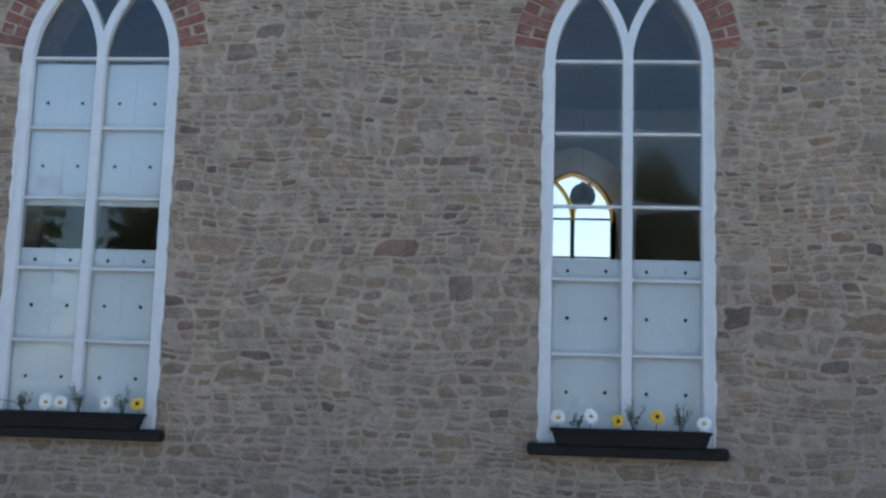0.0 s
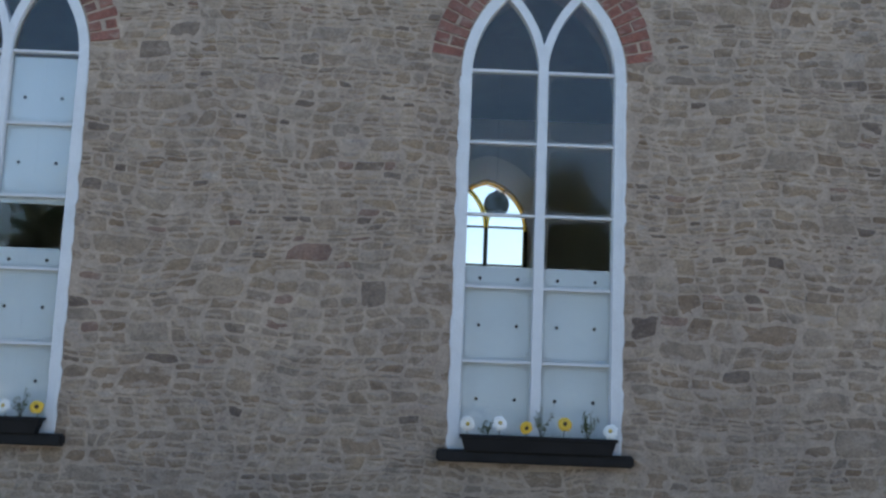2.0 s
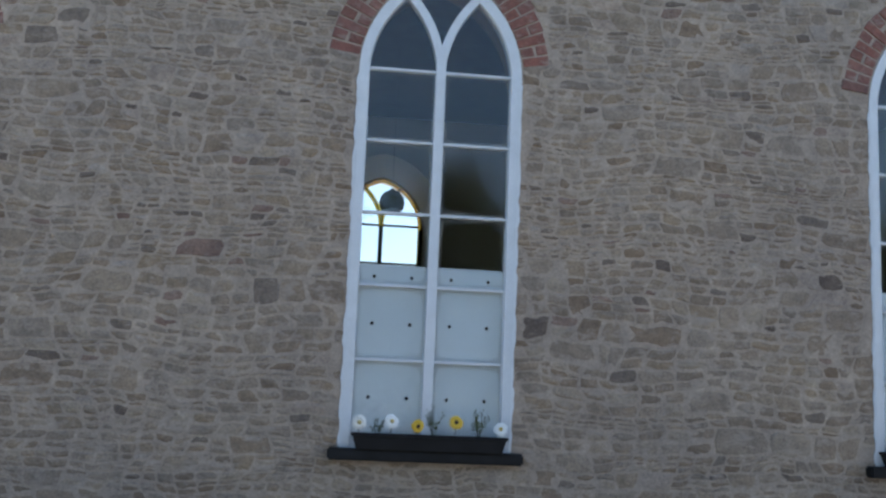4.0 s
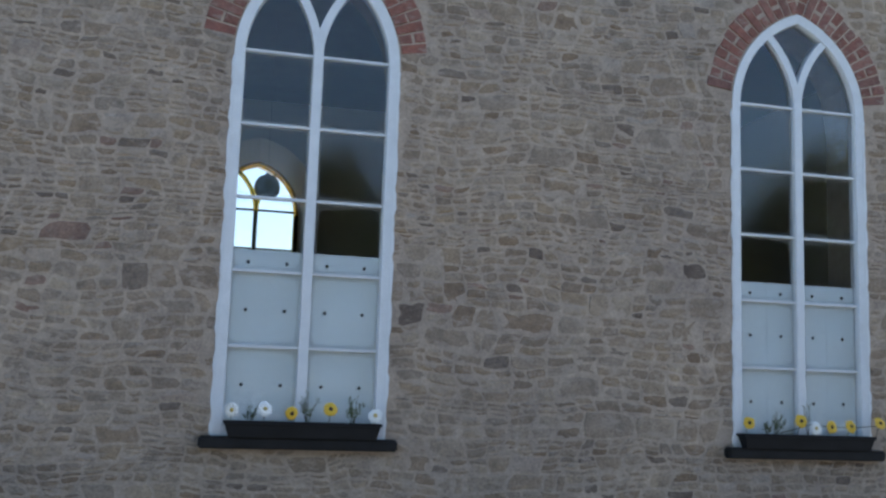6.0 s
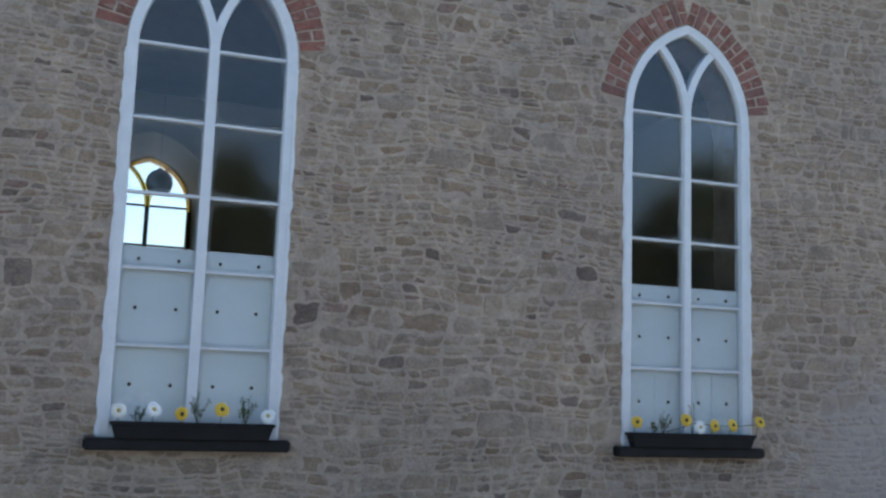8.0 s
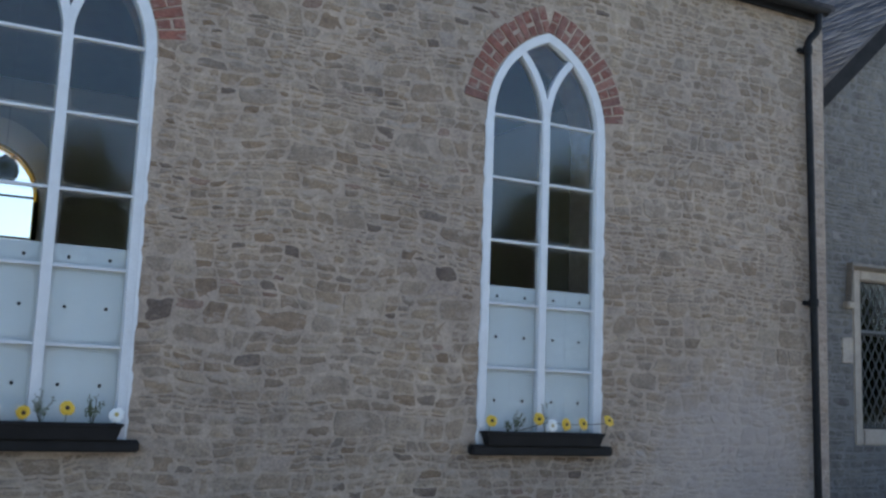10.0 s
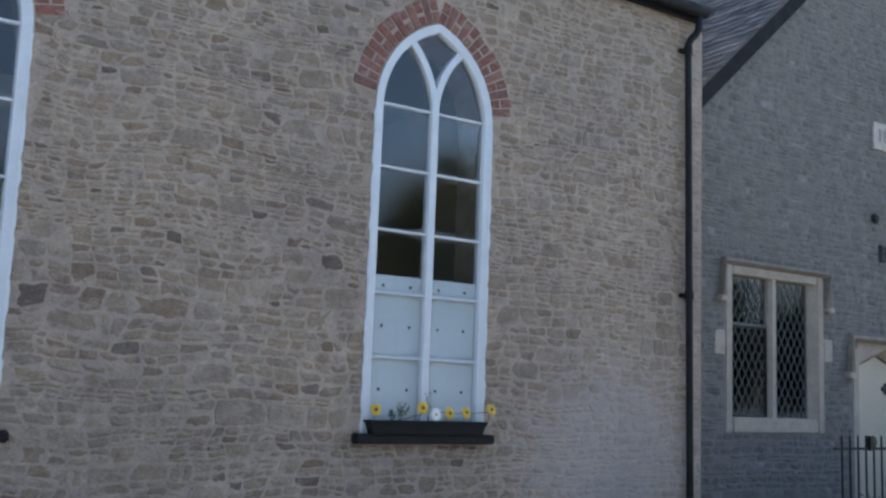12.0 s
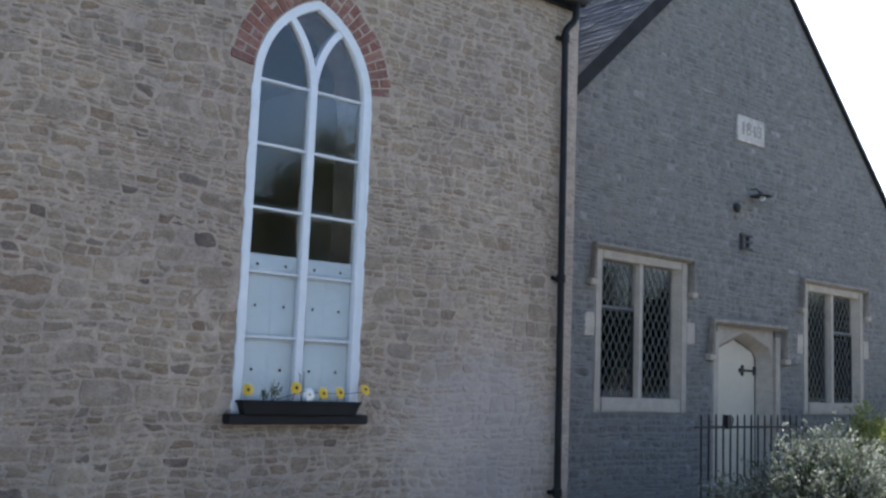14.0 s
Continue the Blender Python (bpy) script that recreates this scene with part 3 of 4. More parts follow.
# ---- dressed stone windows of the gable ----
def lattice_window(cx, casement):
    th = thing("window_4" if cx < 12 else "window_5", (cx, GABLE_Y, 0), label="two-light stone mullioned window with leaded diamond panes", category="window", kind="structure")
    z0, z1, w = 1.43, 3.02, 0.75
    for s in (-1, 1):
        a, b = sorted((s * 0.87, s * w))
        part("jamb", boxed(a, b, -0.015, 0.30, 1.262, 3.13, bevel=0.012), M_DRESSED, th)
        a, b = sorted((s * 0.872, s * 1.04))
        part("long_quoin", boxed(a, b, -0.012, 0.16, 2.11, 2.38, bevel=0.008), M_DRESSED, th)
        # splayed inner reveal
        bm = bmesh.new()
        v = [bm.verts.new(p) for z in (z0, z1) for p in ((s * w, -0.005, z), (s * (w - 0.055), 0.09, z), (s * (w - 0.055), 0.26, z), (s * w, 0.26, z))]
        for i in range(4):
            bm.faces.new((v[i], v[(i + 1) % 4], v[4 + (i + 1) % 4], v[4 + i]))
        bm.faces.new(v[:4])
        bm.faces.new(v[4:])
        bmesh.ops.recalc_face_normals(bm, faces=bm.faces)
        part("splay", bm, M_DRESSED, th)
    part("head", boxed(-w, w, -0.013, 0.30, z1 - 0.005, 3.128, bevel=0.01), M_DRESSED, th)
    part("sill", boxed(-w, w, -0.02, 0.30, 1.264, z0, bevel=0.014), M_DRESSED, th)
    bm = bmesh.new()
    v = [bm.verts.new((x, y, z)) for z in (z0 - 0.01, z1 + 0.01) for x, y in ((-0.03, 0.02), (0.03, 0.02), (0.055, 0.07), (0.055, 0.20), (-0.055, 0.20), (-0.055, 0.07))]
    for i in range(6):
        bm.faces.new((v[i], v[(i + 1) % 6], v[6 + (i + 1) % 6], v[6 + i]))
    bmesh.ops.recalc_face_normals(bm, faces=bm.faces)
    part("mullion", bm, M_DRESSED, th)
    # hood mould with short drops
    part("hood_mould", sweep(bmesh.new(), [(-0.93, 2.75), (-0.93, 3.145), (0.93, 3.145), (0.93, 2.75)], [(-0.035, -0.075), (0.0, -0.085), (0.035, -0.03), (0.035, 0.02), (-0.035, 0.02)]), M_WEATHERED, th)
    for s in (-1, 1):
        part("label_stop", boxed(s * 0.95 - 0.06, s * 0.95 + 0.06, -0.08, 0.02, 2.69, 2.76, bevel=0.012), M_DRESSED, th)
    for s in (-1, 1):
        a, b = (-0.695, -0.055) if s < 0 else (0.055, 0.695)
        part("pane", boxed(a, b, 0.105, 0.109, z0, z1), M_OLD_GLASS, th)
        # diamond leads, clipped to the light
        bm = bmesh.new()
        pw, ph = 0.115, 0.195
        for d in (-1, 1):
            k = -12
            while k < 24:
                pts = []
                x_at = a + k * pw
                for i in range(25):
                    z = z0 + (z1 - z0) * i / 24
                    x = x_at + d * (z - z0) * pw / ph
                    if a < x < b:
                        pts.append((x, z))
                if len(pts) > 1:
                    sweep_leads(bm, pts[0], pts[-1])
                k += 1
        part("lead_lattice", bm, M_LEAD, th)
        if s == casement:
            part("casement_frame", sweep(bmesh.new(), [(a + 0.012, z0 + 0.012), (b - 0.012, z0 + 0.012), (b - 0.012, 2.44), (a + 0.012, 2.44)], [(-0.015, 0.085), (0.015, 0.085), (0.015, 0.12), (-0.015, 0.12)], closed=True), M_IRON, th)
            part("transom_bar", boxed(a, b, 0.075, 0.10, 2.455, 2.485, bevel=0.004), M_LEAD, th)
    return th


def sweep_leads(bm, p, q):
    d = Vector((q[0] - p[0], 0, q[1] - p[1])).normalized()
    n = Vector((d.z, 0, -d.x)) * 0.0034
    vs = []
    for x, z in (p, q):
        for s in (-1, 1):
            vs.append(bm.verts.new((x + s * n.x, 0.098, z + s * n.z)))
            vs.append(bm.verts.new((x + s * n.x, 0.104, z + s * n.z)))
    bm.faces.new((vs[0], vs[2], vs[6], vs[4]))
    bm.faces.new((vs[0], vs[4], vs[5], vs[1]))
    bm.faces.new((vs[2], vs[3], vs[7], vs[6]))


lattice_window(B_WIN[0], -1)
lattice_window(B_WIN[1], 1)


# ---- door of the gable ----
def four_centred(half, spring, apex, n=8):
    """The left half of a flat pointed arch: a tight haunch and a nearly straight rise."""
    pts = []
    r = (apex - spring) * 0.62
    for i in range(n + 1):
        a = i / n * radians(62)
        pts.append((-half + r * (1 - math.cos(a)), spring + r * math.sin(a)))
    pts.append((0.0, apex))
    return pts


door = thing("door_1", (DOOR_X, GABLE_Y, 0), label="cream painted door under a flat pointed stone arch", category="door", kind="structure")
arc = four_centred(0.50, 1.93, 2.24)
outline = [(-0.50, 0.05), *arc, *[(-x, z) for x, z in reversed(arc[:-1])], (0.50, 0.05)]
bm = bmesh.new()
f = [bm.verts.new((x, 0.20, z)) for x, z in outline]
g = [bm.verts.new((x, 0.25, z)) for x, z in outline]
bm.faces.new(f)
bm.faces.new(g[::-1])
for i in range(len(f)):
    bm.faces.new((f[i], g[i], g[(i + 1) % len(f)], f[(i + 1) % len(f)]))
bmesh.ops.recalc_face_normals(bm, faces=bm.faces)
leaf = part("door_leaf", bm, M_DOOR, door)
part("edge_gap", sweep(bmesh.new(), [(-x, z) for x, z in [(-0.498, 0.05), *arc]], [(-0.012, 0.19), (0.012, 0.19), (0.012, 0.21), (-0.012, 0.21)]), M_IRON, door)
hinge = part("strap_hinge", boxed(0.16, 0.49, 0.182, 0.198, 1.815, 1.845, bevel=0.003), M_IRON, door, "black wrought iron strap hinge")
for dx, dz in ((0.15, 0), (0.18, 0.045), (0.18, -0.045), (0.12, 0)):
    bm = bmesh.new()
    bmesh.ops.create_uvsphere(bm, u_segments=10, v_segments=6, radius=0.032, matrix=Matrix.Translation((dx, 0.19, 1.83 + dz)) @ Matrix.Diagonal((1, 0.35, 1, 1)))
    part("scroll", bm, M_IRON, hinge)
part("hinge_plate", boxed(0.44, 0.50, 0.180, 0.198, 1.77, 1.89, bevel=0.004), M_IRON, hinge)
# the stone surround: moulded arch that splays outwards, spandrels and label
for s in (-1, 1):
    a, b = sorted((s * 0.67, s * 0.80))
    part("jamb_stone", boxed(a, b, -0.012, 0.14, 0.0, 2.30, bevel=0.01), M_DRESSED, door)
    inner = [(s * x, z) for x, z in [(-0.49, 0.02), *four_centred(0.49, 1.93, 2.24)]]
    wide = [(s * x, z) for x, z in [(-0.66, 0.02), *four_centred(0.66, 1.95, 2.34)]]
    bm = bmesh.new()
    vi = [bm.verts.new((x, 0.196, z)) for x, z in inner]
    vo = [bm.verts.new((x, 0.03, z)) for x, z in wide]
    vt = [bm.verts.new((-s * 0.672, 0.03, z)) if x != 0 else bm.verts.new((0, 0.03, 2.40)) for x, z in wide]
    vt[-2].co = (-s * 0.672, 0.03, 2.40)
    for i in range(len(vi) - 1):
        bm.faces.new((vi[i], vi[i + 1], vo[i + 1], vo[i]))
        bm.faces.new((vo[i], vo[i + 1], vt[i + 1], vt[i]))
    bmesh.ops.recalc_face_normals(bm, faces=bm.faces)
    part("arch_moulding", bm, M_DRESSED, door)
part("head_stone", boxed(-0.67, 0.67, -0.012, 0.14, 2.385, 2.46, bevel=0.01), M_DRESSED, door)
part("hood_mould", sweep(bmesh.new(), [(-0.86, 2.00), (-0.86, 2.42), (0.86, 2.42), (0.86, 2.00)], [(-0.045, -0.08), (0.0, -0.09), (0.04, -0.03), (0.04, 0.02), (-0.045, 0.02)]), M_WEATHERED, door)
for s in (-1, 1):
    part("label_stop", boxed(s * 0.88 - 0.075, s * 0.88 + 0.075, -0.085, 0.02, 1.93, 2.01, bevel=0.012), M_DRESSED, door)

# ---- date stone, lamp and bracket on the gable ----
plaque = thing("date_stone", (11.98, GABLE_Y, 5.07), label="pale dressed date stone reading 1848 on the gable", category="plaque")
part("slab", boxed(-0.33, 0.33, -0.03, 0.05, -0.18, 0.18, bevel=0.008), M_DATE, plaque)
cu = bpy.data.curves.new("date", "FONT")
cu.body, cu.size, cu.align_x, cu.align_y, cu.extrude = "1848", 0.25, "CENTER", "CENTER", 0.004
tmp = new("date", cu)
bpy.context.view_layer.update()
me = bpy.data.meshes.new_from_object(tmp.evaluated_get(bpy.context.evaluated_depsgraph_get()))
bpy.data.objects.remove(tmp)
me.transform(pose(0, -0.031, 0, 90, 0, 0))
me.materials.clear()
me.materials.append(M_CUT)
numerals = new("numerals", me)
numerals.parent = plaque

lamp = thing("outdoor_lamp", (12.02, GABLE_Y, 4.17), label="dark floodlight and sensor on the gable wall", category="lamp")
bm = lathe(bmesh.new(), [(0.0, 0.04), (0.03, 0.038), (0.05, 0.015), (0.15, -0.01), (0.15, -0.018), (0.0, -0.01)], 16, (0, -0.16, 0))
part("hood", bm, M_IRON, lamp)
part("arm", tube(bmesh.new(), [(0, 0.01, 0.10), (0, -0.08, 0.10), (0, -0.16, 0.035)], 0.010), M_IRON, lamp)
bm = bmesh.new()
bmesh.ops.create_uvsphere(bm, u_segments=12, v_segments=8, radius=0.04, matrix=Matrix.Translation((0.03, -0.16, -0.03)))
part("bulb_globe", bm, M_WHITE, lamp)
bm = bmesh.new()
bmesh.ops.create_uvsphere(bm, u_segments=12, v_segments=8, radius=0.07, matrix=Matrix.Translation((-0.36, -0.03, -0.20)) @ Matrix.Diagonal((1, 0.6, 1, 1)))
part("sensor", bm, M_IRON, lamp)

bracket = thing("iron_bracket", (11.88, GABLE_Y, 3.53), label="dark iron bracket fixed to the gable wall", category="bracket")
part("upright", boxed(-0.13, -0.10, -0.05, 0.01, -0.11, 0.11, bevel=0.004), M_HAZED_IRON, bracket)
for z in (-0.09, 0.0, 0.085):
    part("rung", boxed(-0.10, 0.13, -0.045, 0.005, z - 0.014, z + 0.014, bevel=0.003), M_HAZED_IRON, bracket)
part("end_plate", boxed(0.02, 0.05, -0.05, 0.01, -0.07, 0.09, bevel=0.004), M_HAZED_IRON, bracket)

# ---- gutter and downpipe ----
gutter = thing("gutter", (0, 0, 0), label="black half-round eaves gutter along the hall roof", category="gutter", kind="structure")
bm = bmesh.new()
prof = [(0.06 * math.cos(a), 0.06 * math.sin(a)) for a in (math.pi + math.pi * i / 8 for i in range(9))]
prof += [(0.052 * math.cos(a), 0.052 * math.sin(a)) for a in (2 * math.pi - math.pi * i / 8 for i in range(9))]
ends = []
for x in (LEFT_END - 0.1, 7.79):
    ends.append([bm.verts.new((x, 6.925 + y, 5.56 + z)) for y, z in prof])
n = len(prof)
for i in range(n):
    bm.faces.new((ends[0][i], ends[0][(i + 1) % n], ends[1][(i + 1) % n], ends[1][i]))
bm.faces.new(ends[0][:9])
bm.faces.new(ends[1][:9][::-1])
bmesh.ops.recalc_face_normals(bm, faces=bm.faces)
part("trough", bm, M_BLACK, gutter)
part("fascia", boxed(LEFT_END - 0.1, 7.80, 6.995, 7.03, 5.465, 5.605, bevel=0.003), M_BLACK, gutter)
part("soffit", boxed(LEFT_END - 0.1, 7.80, 7.031, FACE + 0.02, 5.542, 5.57), M_BLACK, gutter)
pipe = thing("downpipe", (7.585, 6.985, 0), label="black cast iron downpipe with a swan neck", category="downpipe")
part("pipe", tube(bmesh.new(), [(0.06, 0, 0.02), (0, 0, 5.16)], 0.036, 12), M_BLACK, pipe)
part("swan_neck", tube(bmesh.new(), [(0, 0, 5.12), (0.005, 0, 5.20), (0.035, -0.01, 5.26), (0.08, -0.03, 5.31), (0.105, -0.045, 5.37), (0.11, -0.05, 5.51)], 0.038, 12), M_BLACK, pipe)
for z in (5.13, 2.62, 0.5):
    part("collar", tube(bmesh.new(), [(0.06 - 0.06 * z / 5.16, 0, z - 0.04), (0.06 - 0.06 * z / 5.16, 0, z + 0.04)], 0.047, 12), M_BLACK, pipe)
    part("bracket_ear", boxed(-0.075 + 0.06 - 0.06 * z / 5.16, 0.075 + 0.06 - 0.06 * z / 5.16, 0.03, 0.075, z - 0.02, z + 0.02, bevel=0.004), M_BLACK, pipe)


# ---- opposite window and pendant inside the hall ----
far = thing("window_6", (FAR_X[1], BACK, 0), label="pointed window with amber edges in the opposite wall", category="window", kind="structure")
outer = [(-FAR_HALF, SILL_Z), *arch_points(0, half=FAR_HALF, apex=FAR_APEX)]
outer += [(-x, z) for x, z in reversed(outer[:-1])]
part("window_frame", sweep(bmesh.new(), outer, [(-0.01, -0.06), (0.03, -0.06), (0.03, 0.05), (-0.01, 0.05)]), M_OCHRE, far)
for s in (-1, 1):
    a, b = sorted((s * (FAR_HALF - 0.065), s * (FAR_HALF - 0.005)))
    part("jamb_lining", boxed(a, b, -0.075, -0.062, SILL_Z, SPRING - 0.02, bevel=0.004), M_DARKWOOD, far, "dark timber jamb lining")
part("mullion", boxed(-0.028, 0.028, -0.05, 0.05, SILL_Z, SPRING + 0.02, bevel=0.004), M_DARKWOOD, far)
FAR_R = ((FAR_APEX - SPRING) ** 2 + FAR_HALF ** 2) / (2 * FAR_HALF)
for s in (-1, 1):
    pts = [(s * FAR_R * (1 - math.cos(a)), SPRING + FAR_R * math.sin(a)) for a in (i / 14 * 0.95 for i in range(15))]
    pts = [p for p in pts if p[1] < arch_high(-0.03, 0, FAR_HALF, FAR_APEX)(p[0])]
    part("tracery_arm", sweep(bmesh.new(), pts, [(-0.010, -0.03), (0.010, -0.03), (0.010, 0.03), (-0.010, 0.03)]), M_OCHRE, far)
    part("amber_strip", sweep(bmesh.new(), pts, [(-0.034, 0.008), (0.034, 0.008), (0.034, 0.011), (-0.034, 0.011)]), M_AMBER, far, "amber glass strip beside the tracery")
    for z in BARS:
        a, b = sorted((s * 0.03, s * 0.52))
        part("glazing_bar", boxed(a, b, -0.02, 0.03, z - 0.012, z + 0.012), M_DARKWOOD, far)
for s, z0, z1 in [(s, z0, z1) for s in (-1, 1) for z0, z1 in zip((SILL_Z, *reversed(BARS)), tuple(reversed(BARS)))]:
    a, b = sorted((s * 0.034, s * 0.515))
    part("pane", boxed(a, b, 0.0, 0.004, z0 + 0.008, z1 - 0.008), M_GLASS, far)
part("amber_border", sweep(bmesh.new(), outer, [(0.03, 0.002), (0.065, 0.002), (0.065, 0.006), (0.03, 0.006)]), M_AMBER, far, "amber glass border strip")
# splayed plaster arch round it, towards the room
bm = bmesh.new()
inn = list(outer[:len(outer) // 2 + 1])
out_ = [(-FAR_HALF - 0.24, SILL_Z - 0.2), *arch_points(0.24, half=FAR_HALF, apex=FAR_APEX)]
inn += [(-x, z) for x, z in reversed(inn[:-1])]
out_ += [(-x, z) for x, z in reversed(out_[:-1])]
vi = [bm.verts.new((x, -0.10, z)) for x, z in inn]
vo = [bm.verts.new((x, -0.42, z)) for x, z in out_]
vb = [bm.verts.new((x, -0.085, z)) for x, z in out_]
for i in range(len(vi) - 1):
    bm.faces.new((vi[i], vi[i + 1], vo[i + 1], vo[i]))
    bm.faces.new((vo[i], vo[i + 1], vb[i + 1], vb[i]))
bmesh.ops.recalc_face_normals(bm, faces=bm.faces)
part("splayed_reveal", bm, M_PLASTER, far)

# unseen copies of the middle window, added to let in more daylight
for x, name in ((FAR_X[0], "window_7"), (FAR_X[2], "window_8")):
    copy_thing(far, Matrix.Translation((x, BACK, 0))).name = name

pendant = thing("pendant_lamp", (0.64, 10.5, 3.52), label="dark enamelled dome pendant lamp hanging in the hall", category="lamp")
part("shade", lathe(bmesh.new(), [(0.0, 0.235), (0.02, 0.235), (0.03, 0.22), (0.085, 0.195), (0.122, 0.145), (0.134, 0.085), (0.125, 0.03), (0.10, 0.0), (0.095, 0.0), (0.12, 0.08), (0.0, 0.19)], 24), M_SHADE, pendant, smooth=True)
part("flex", tube(bmesh.new(), [(0, 0, 0.19), (0, 0, EAVE - 0.1 - 3.52)], 0.0012, 6), M_BLACK, pendant)


# ---- troughs and flowers on the sills ----
def trough(cx, x0, x1):
    c, h = (x0 + x1) / 2, (x1 - x0) / 2
    th = thing("flower_trough", (c, 6.995, SILL_Z + 0.005), label="black plastic flower trough standing on the window sill", category="flower trough", group="troughs on the sills")
    bm = bmesh.new()
    lo, hi = 0.0, 0.105
    rings = []
    for z, dx, dy in ((0, -0.03, 0.040), (0.085, -0.004, 0.052), (0.087, 0.008, 0.060), (hi, 0.008, 0.060), (hi, -0.004, 0.050), (0.02, -0.03, 0.036)):
        rings.append([bm.verts.new((sx * (h + dx), sy * dy, z)) for sx, sy in ((-1, -1), (1, -1), (1, 1), (-1, 1))])
    bm.faces.new(rings[0])
    bm.faces.new(rings[-1])
    for r0, r1 in zip(rings, rings[1:]):
        for j in range(4):
            bm.faces.new((r0[j], r0[(j + 1) % 4], r1[(j + 1) % 4], r1[j]))
    bmesh.ops.recalc_face_normals(bm, faces=bm.faces)
    part("body", bm, M_TROUGH, th)
    part("soil", boxed(-h + 0.012, h - 0.012, -0.044, 0.044, 0.05, 0.088), M_SOIL, th)


trough(WINDOW_X[0], -3.647, -2.587)
trough(WINDOW_X[1], 0.235, 1.285)
trough(WINDOW_X[2], 4.03, 5.145)


def flower(x, z, yellow, seed):
    r = random.Random(seed)
    col = "yellow" if yellow else "white"
    th = thing("artificial_flower", (x, 6.99, 1.31), label="artificial %s daisy with a wire stem in the trough" % col, category="flower", group="flowers in the troughs")
    face = Matrix.Translation((0, -0.035, z - 1.31)) @ pose(0, 0, 0, 90 + r.uniform(-28, 10), 0, r.uniform(-22, 22))
    bm = bmesh.new()
    n, rad = 13, 0.052 * r.uniform(0.9, 1.06)
    for layer in (0, 1):
        for i in range(n):
            a = 2 * math.pi * (i + 0.5 * layer) / n + r.uniform(-0.06, 0.06)
            k = rad * (1 - 0.16 * layer) * r.uniform(0.92, 1.06)
            lift = 0.004 + 0.006 * layer
            m = face @ Matrix.Rotation(a, 4, "Z")
            w = 0.0135
            pts = ((0.008, -w * 0.5, lift), (0.008, w * 0.5, lift), (k * 0.65, w, lift + 0.005), (k, w * 0.45, lift - 0.002), (k, -w * 0.45, lift - 0.002), (k * 0.65, -w, lift + 0.005))
            bm.faces.new([bm.verts.new(m @ Vector(p)) for p in pts])
    part("flower_head", bm, M_PETAL_Y if yellow else M_PETAL_W, th)
    bm = bmesh.new()
    bmesh.ops.create_uvsphere(bm, u_segments=12, v_segments=7, radius=0.015, matrix=face @ Matrix.Translation((0, 0, 0.012)) @ Matrix.Diagonal((1, 1, 0.6, 1)))
    part("core", bm, M_CORE_D if yellow else M_CORE_Y, th)
    part("stem", tube(bmesh.new(), [(r.uniform(-0.02, 0.02), 0.005, 0.0), (0.0, 0.0, (z - 1.31) * 0.5), (0, -0.03, z - 1.31)], 0.0028, 6), M_STEM, th)


FLOWERS = [(0.276, 1.422, 0), (0.494, 1.431, 0), (0.671, 1.409, 1), (0.933, 1.441, 1), (1.243, 1.406, 0), (-3.266, 1.414, 0), (-3.162, 1.415, 0),
           (-2.833, 1.419, 0), (-2.615, 1.418, 1), (4.073, 1.431, 1), (4.509, 1.455, 1), (4.635, 1.404, 0), (4.771, 1.416, 1), (4.938, 1.424, 1), (5.195, 1.453, 1)]
for i, (x, z, yellow) in enumerate(FLOWERS):
    flower(x, z, yellow, i)
wire = thing("wire_stem", (4.6, 6.985, 1.36), label="bare dark wire stem trailing along the trough", category="stem")
part("wire", tube(bmesh.new(), [(-0.25, 0, 0.0), (-0.12, -0.03, 0.04), (0.0, -0.03, 0.075), (0.12, -0.03, 0.06), (0.35, -0.035, 0.055), (0.58, -0.035, 0.075)], 0.0035, 6), M_STEM, wire)
wire = thing("wire_stem", (-3.517, 6.985, 1.36), label="bare dark wire stem trailing along the trough", category="stem")
part("wire", tube(bmesh.new(), [(0.1, 0, -0.02), (0.02, -0.03, 0.05), (-0.1, -0.03, 0.06), (-0.22, -0.03, 0.05)], 0.0035, 6), M_STEM, wire)


def sprig(x, z, seed, tall=0.13, dense=1.0):
    r = random.Random(seed)
    th = thing("plant_sprig", (x, 7.0, 1.325), label="small green sprig growing in the trough", category="plant", group="sprigs in the troughs")
    st, lf = bmesh.new(), bmesh.new()
    for k in range(int(9 * dense)):
        a, lean = r.uniform(0, 6.28), r.uniform(0.1, 0.55)
        top = Vector((math.cos(a) * lean * tall, math.sin(a) * lean * tall * 0.5 - 0.02, tall * r.uniform(0.55, 1.25)))
        mid = top * 0.5 + Vector((r.uniform(-0.012, 0.012), 0, 0.01))
        tube(st, [(0, 0, 0), mid, top], [0.002, 0.0016, 0.001], 4)
        for j in range(9):
            p = (mid if j < 3 else mid.lerp(top, (j - 2) / 6)) + Vector((r.uniform(-0.008, 0.008), r.uniform(-0.008, 0.008), 0))
            d = Vector((r.uniform(-1, 1), r.uniform(-1, 0.4), r.uniform(0, 1))).normalized() * r.uniform(0.012, 0.024)
            n = d.cross(Vector((0.3, 1, 0.2))).normalized() * 0.005
            lf.faces.new([lf.verts.new(q) for q in (p, p + d * 0.5 + n, p + d, p + d * 0.5 - n)])
    part("stalk", st, M_STEM, th)
    part("leaf_tuft", lf, M_SPRIG, th)


for i, (x, tall, dense) in enumerate([(0.412, 0.10, 0.8), (0.786, 0.19, 0.9), (1.095, 0.16, 1.4), (-3.45, 0.15, 1.6), (-3.048, 0.17, 1.5), (-2.743, 0.18, 1.2), (4.315, 0.17, 1.0), (4.25, 0.10, 0.8), (4.60, 0.22, 0.35)]):
    sprig(x, 1.3, 40 + i, tall, dense)

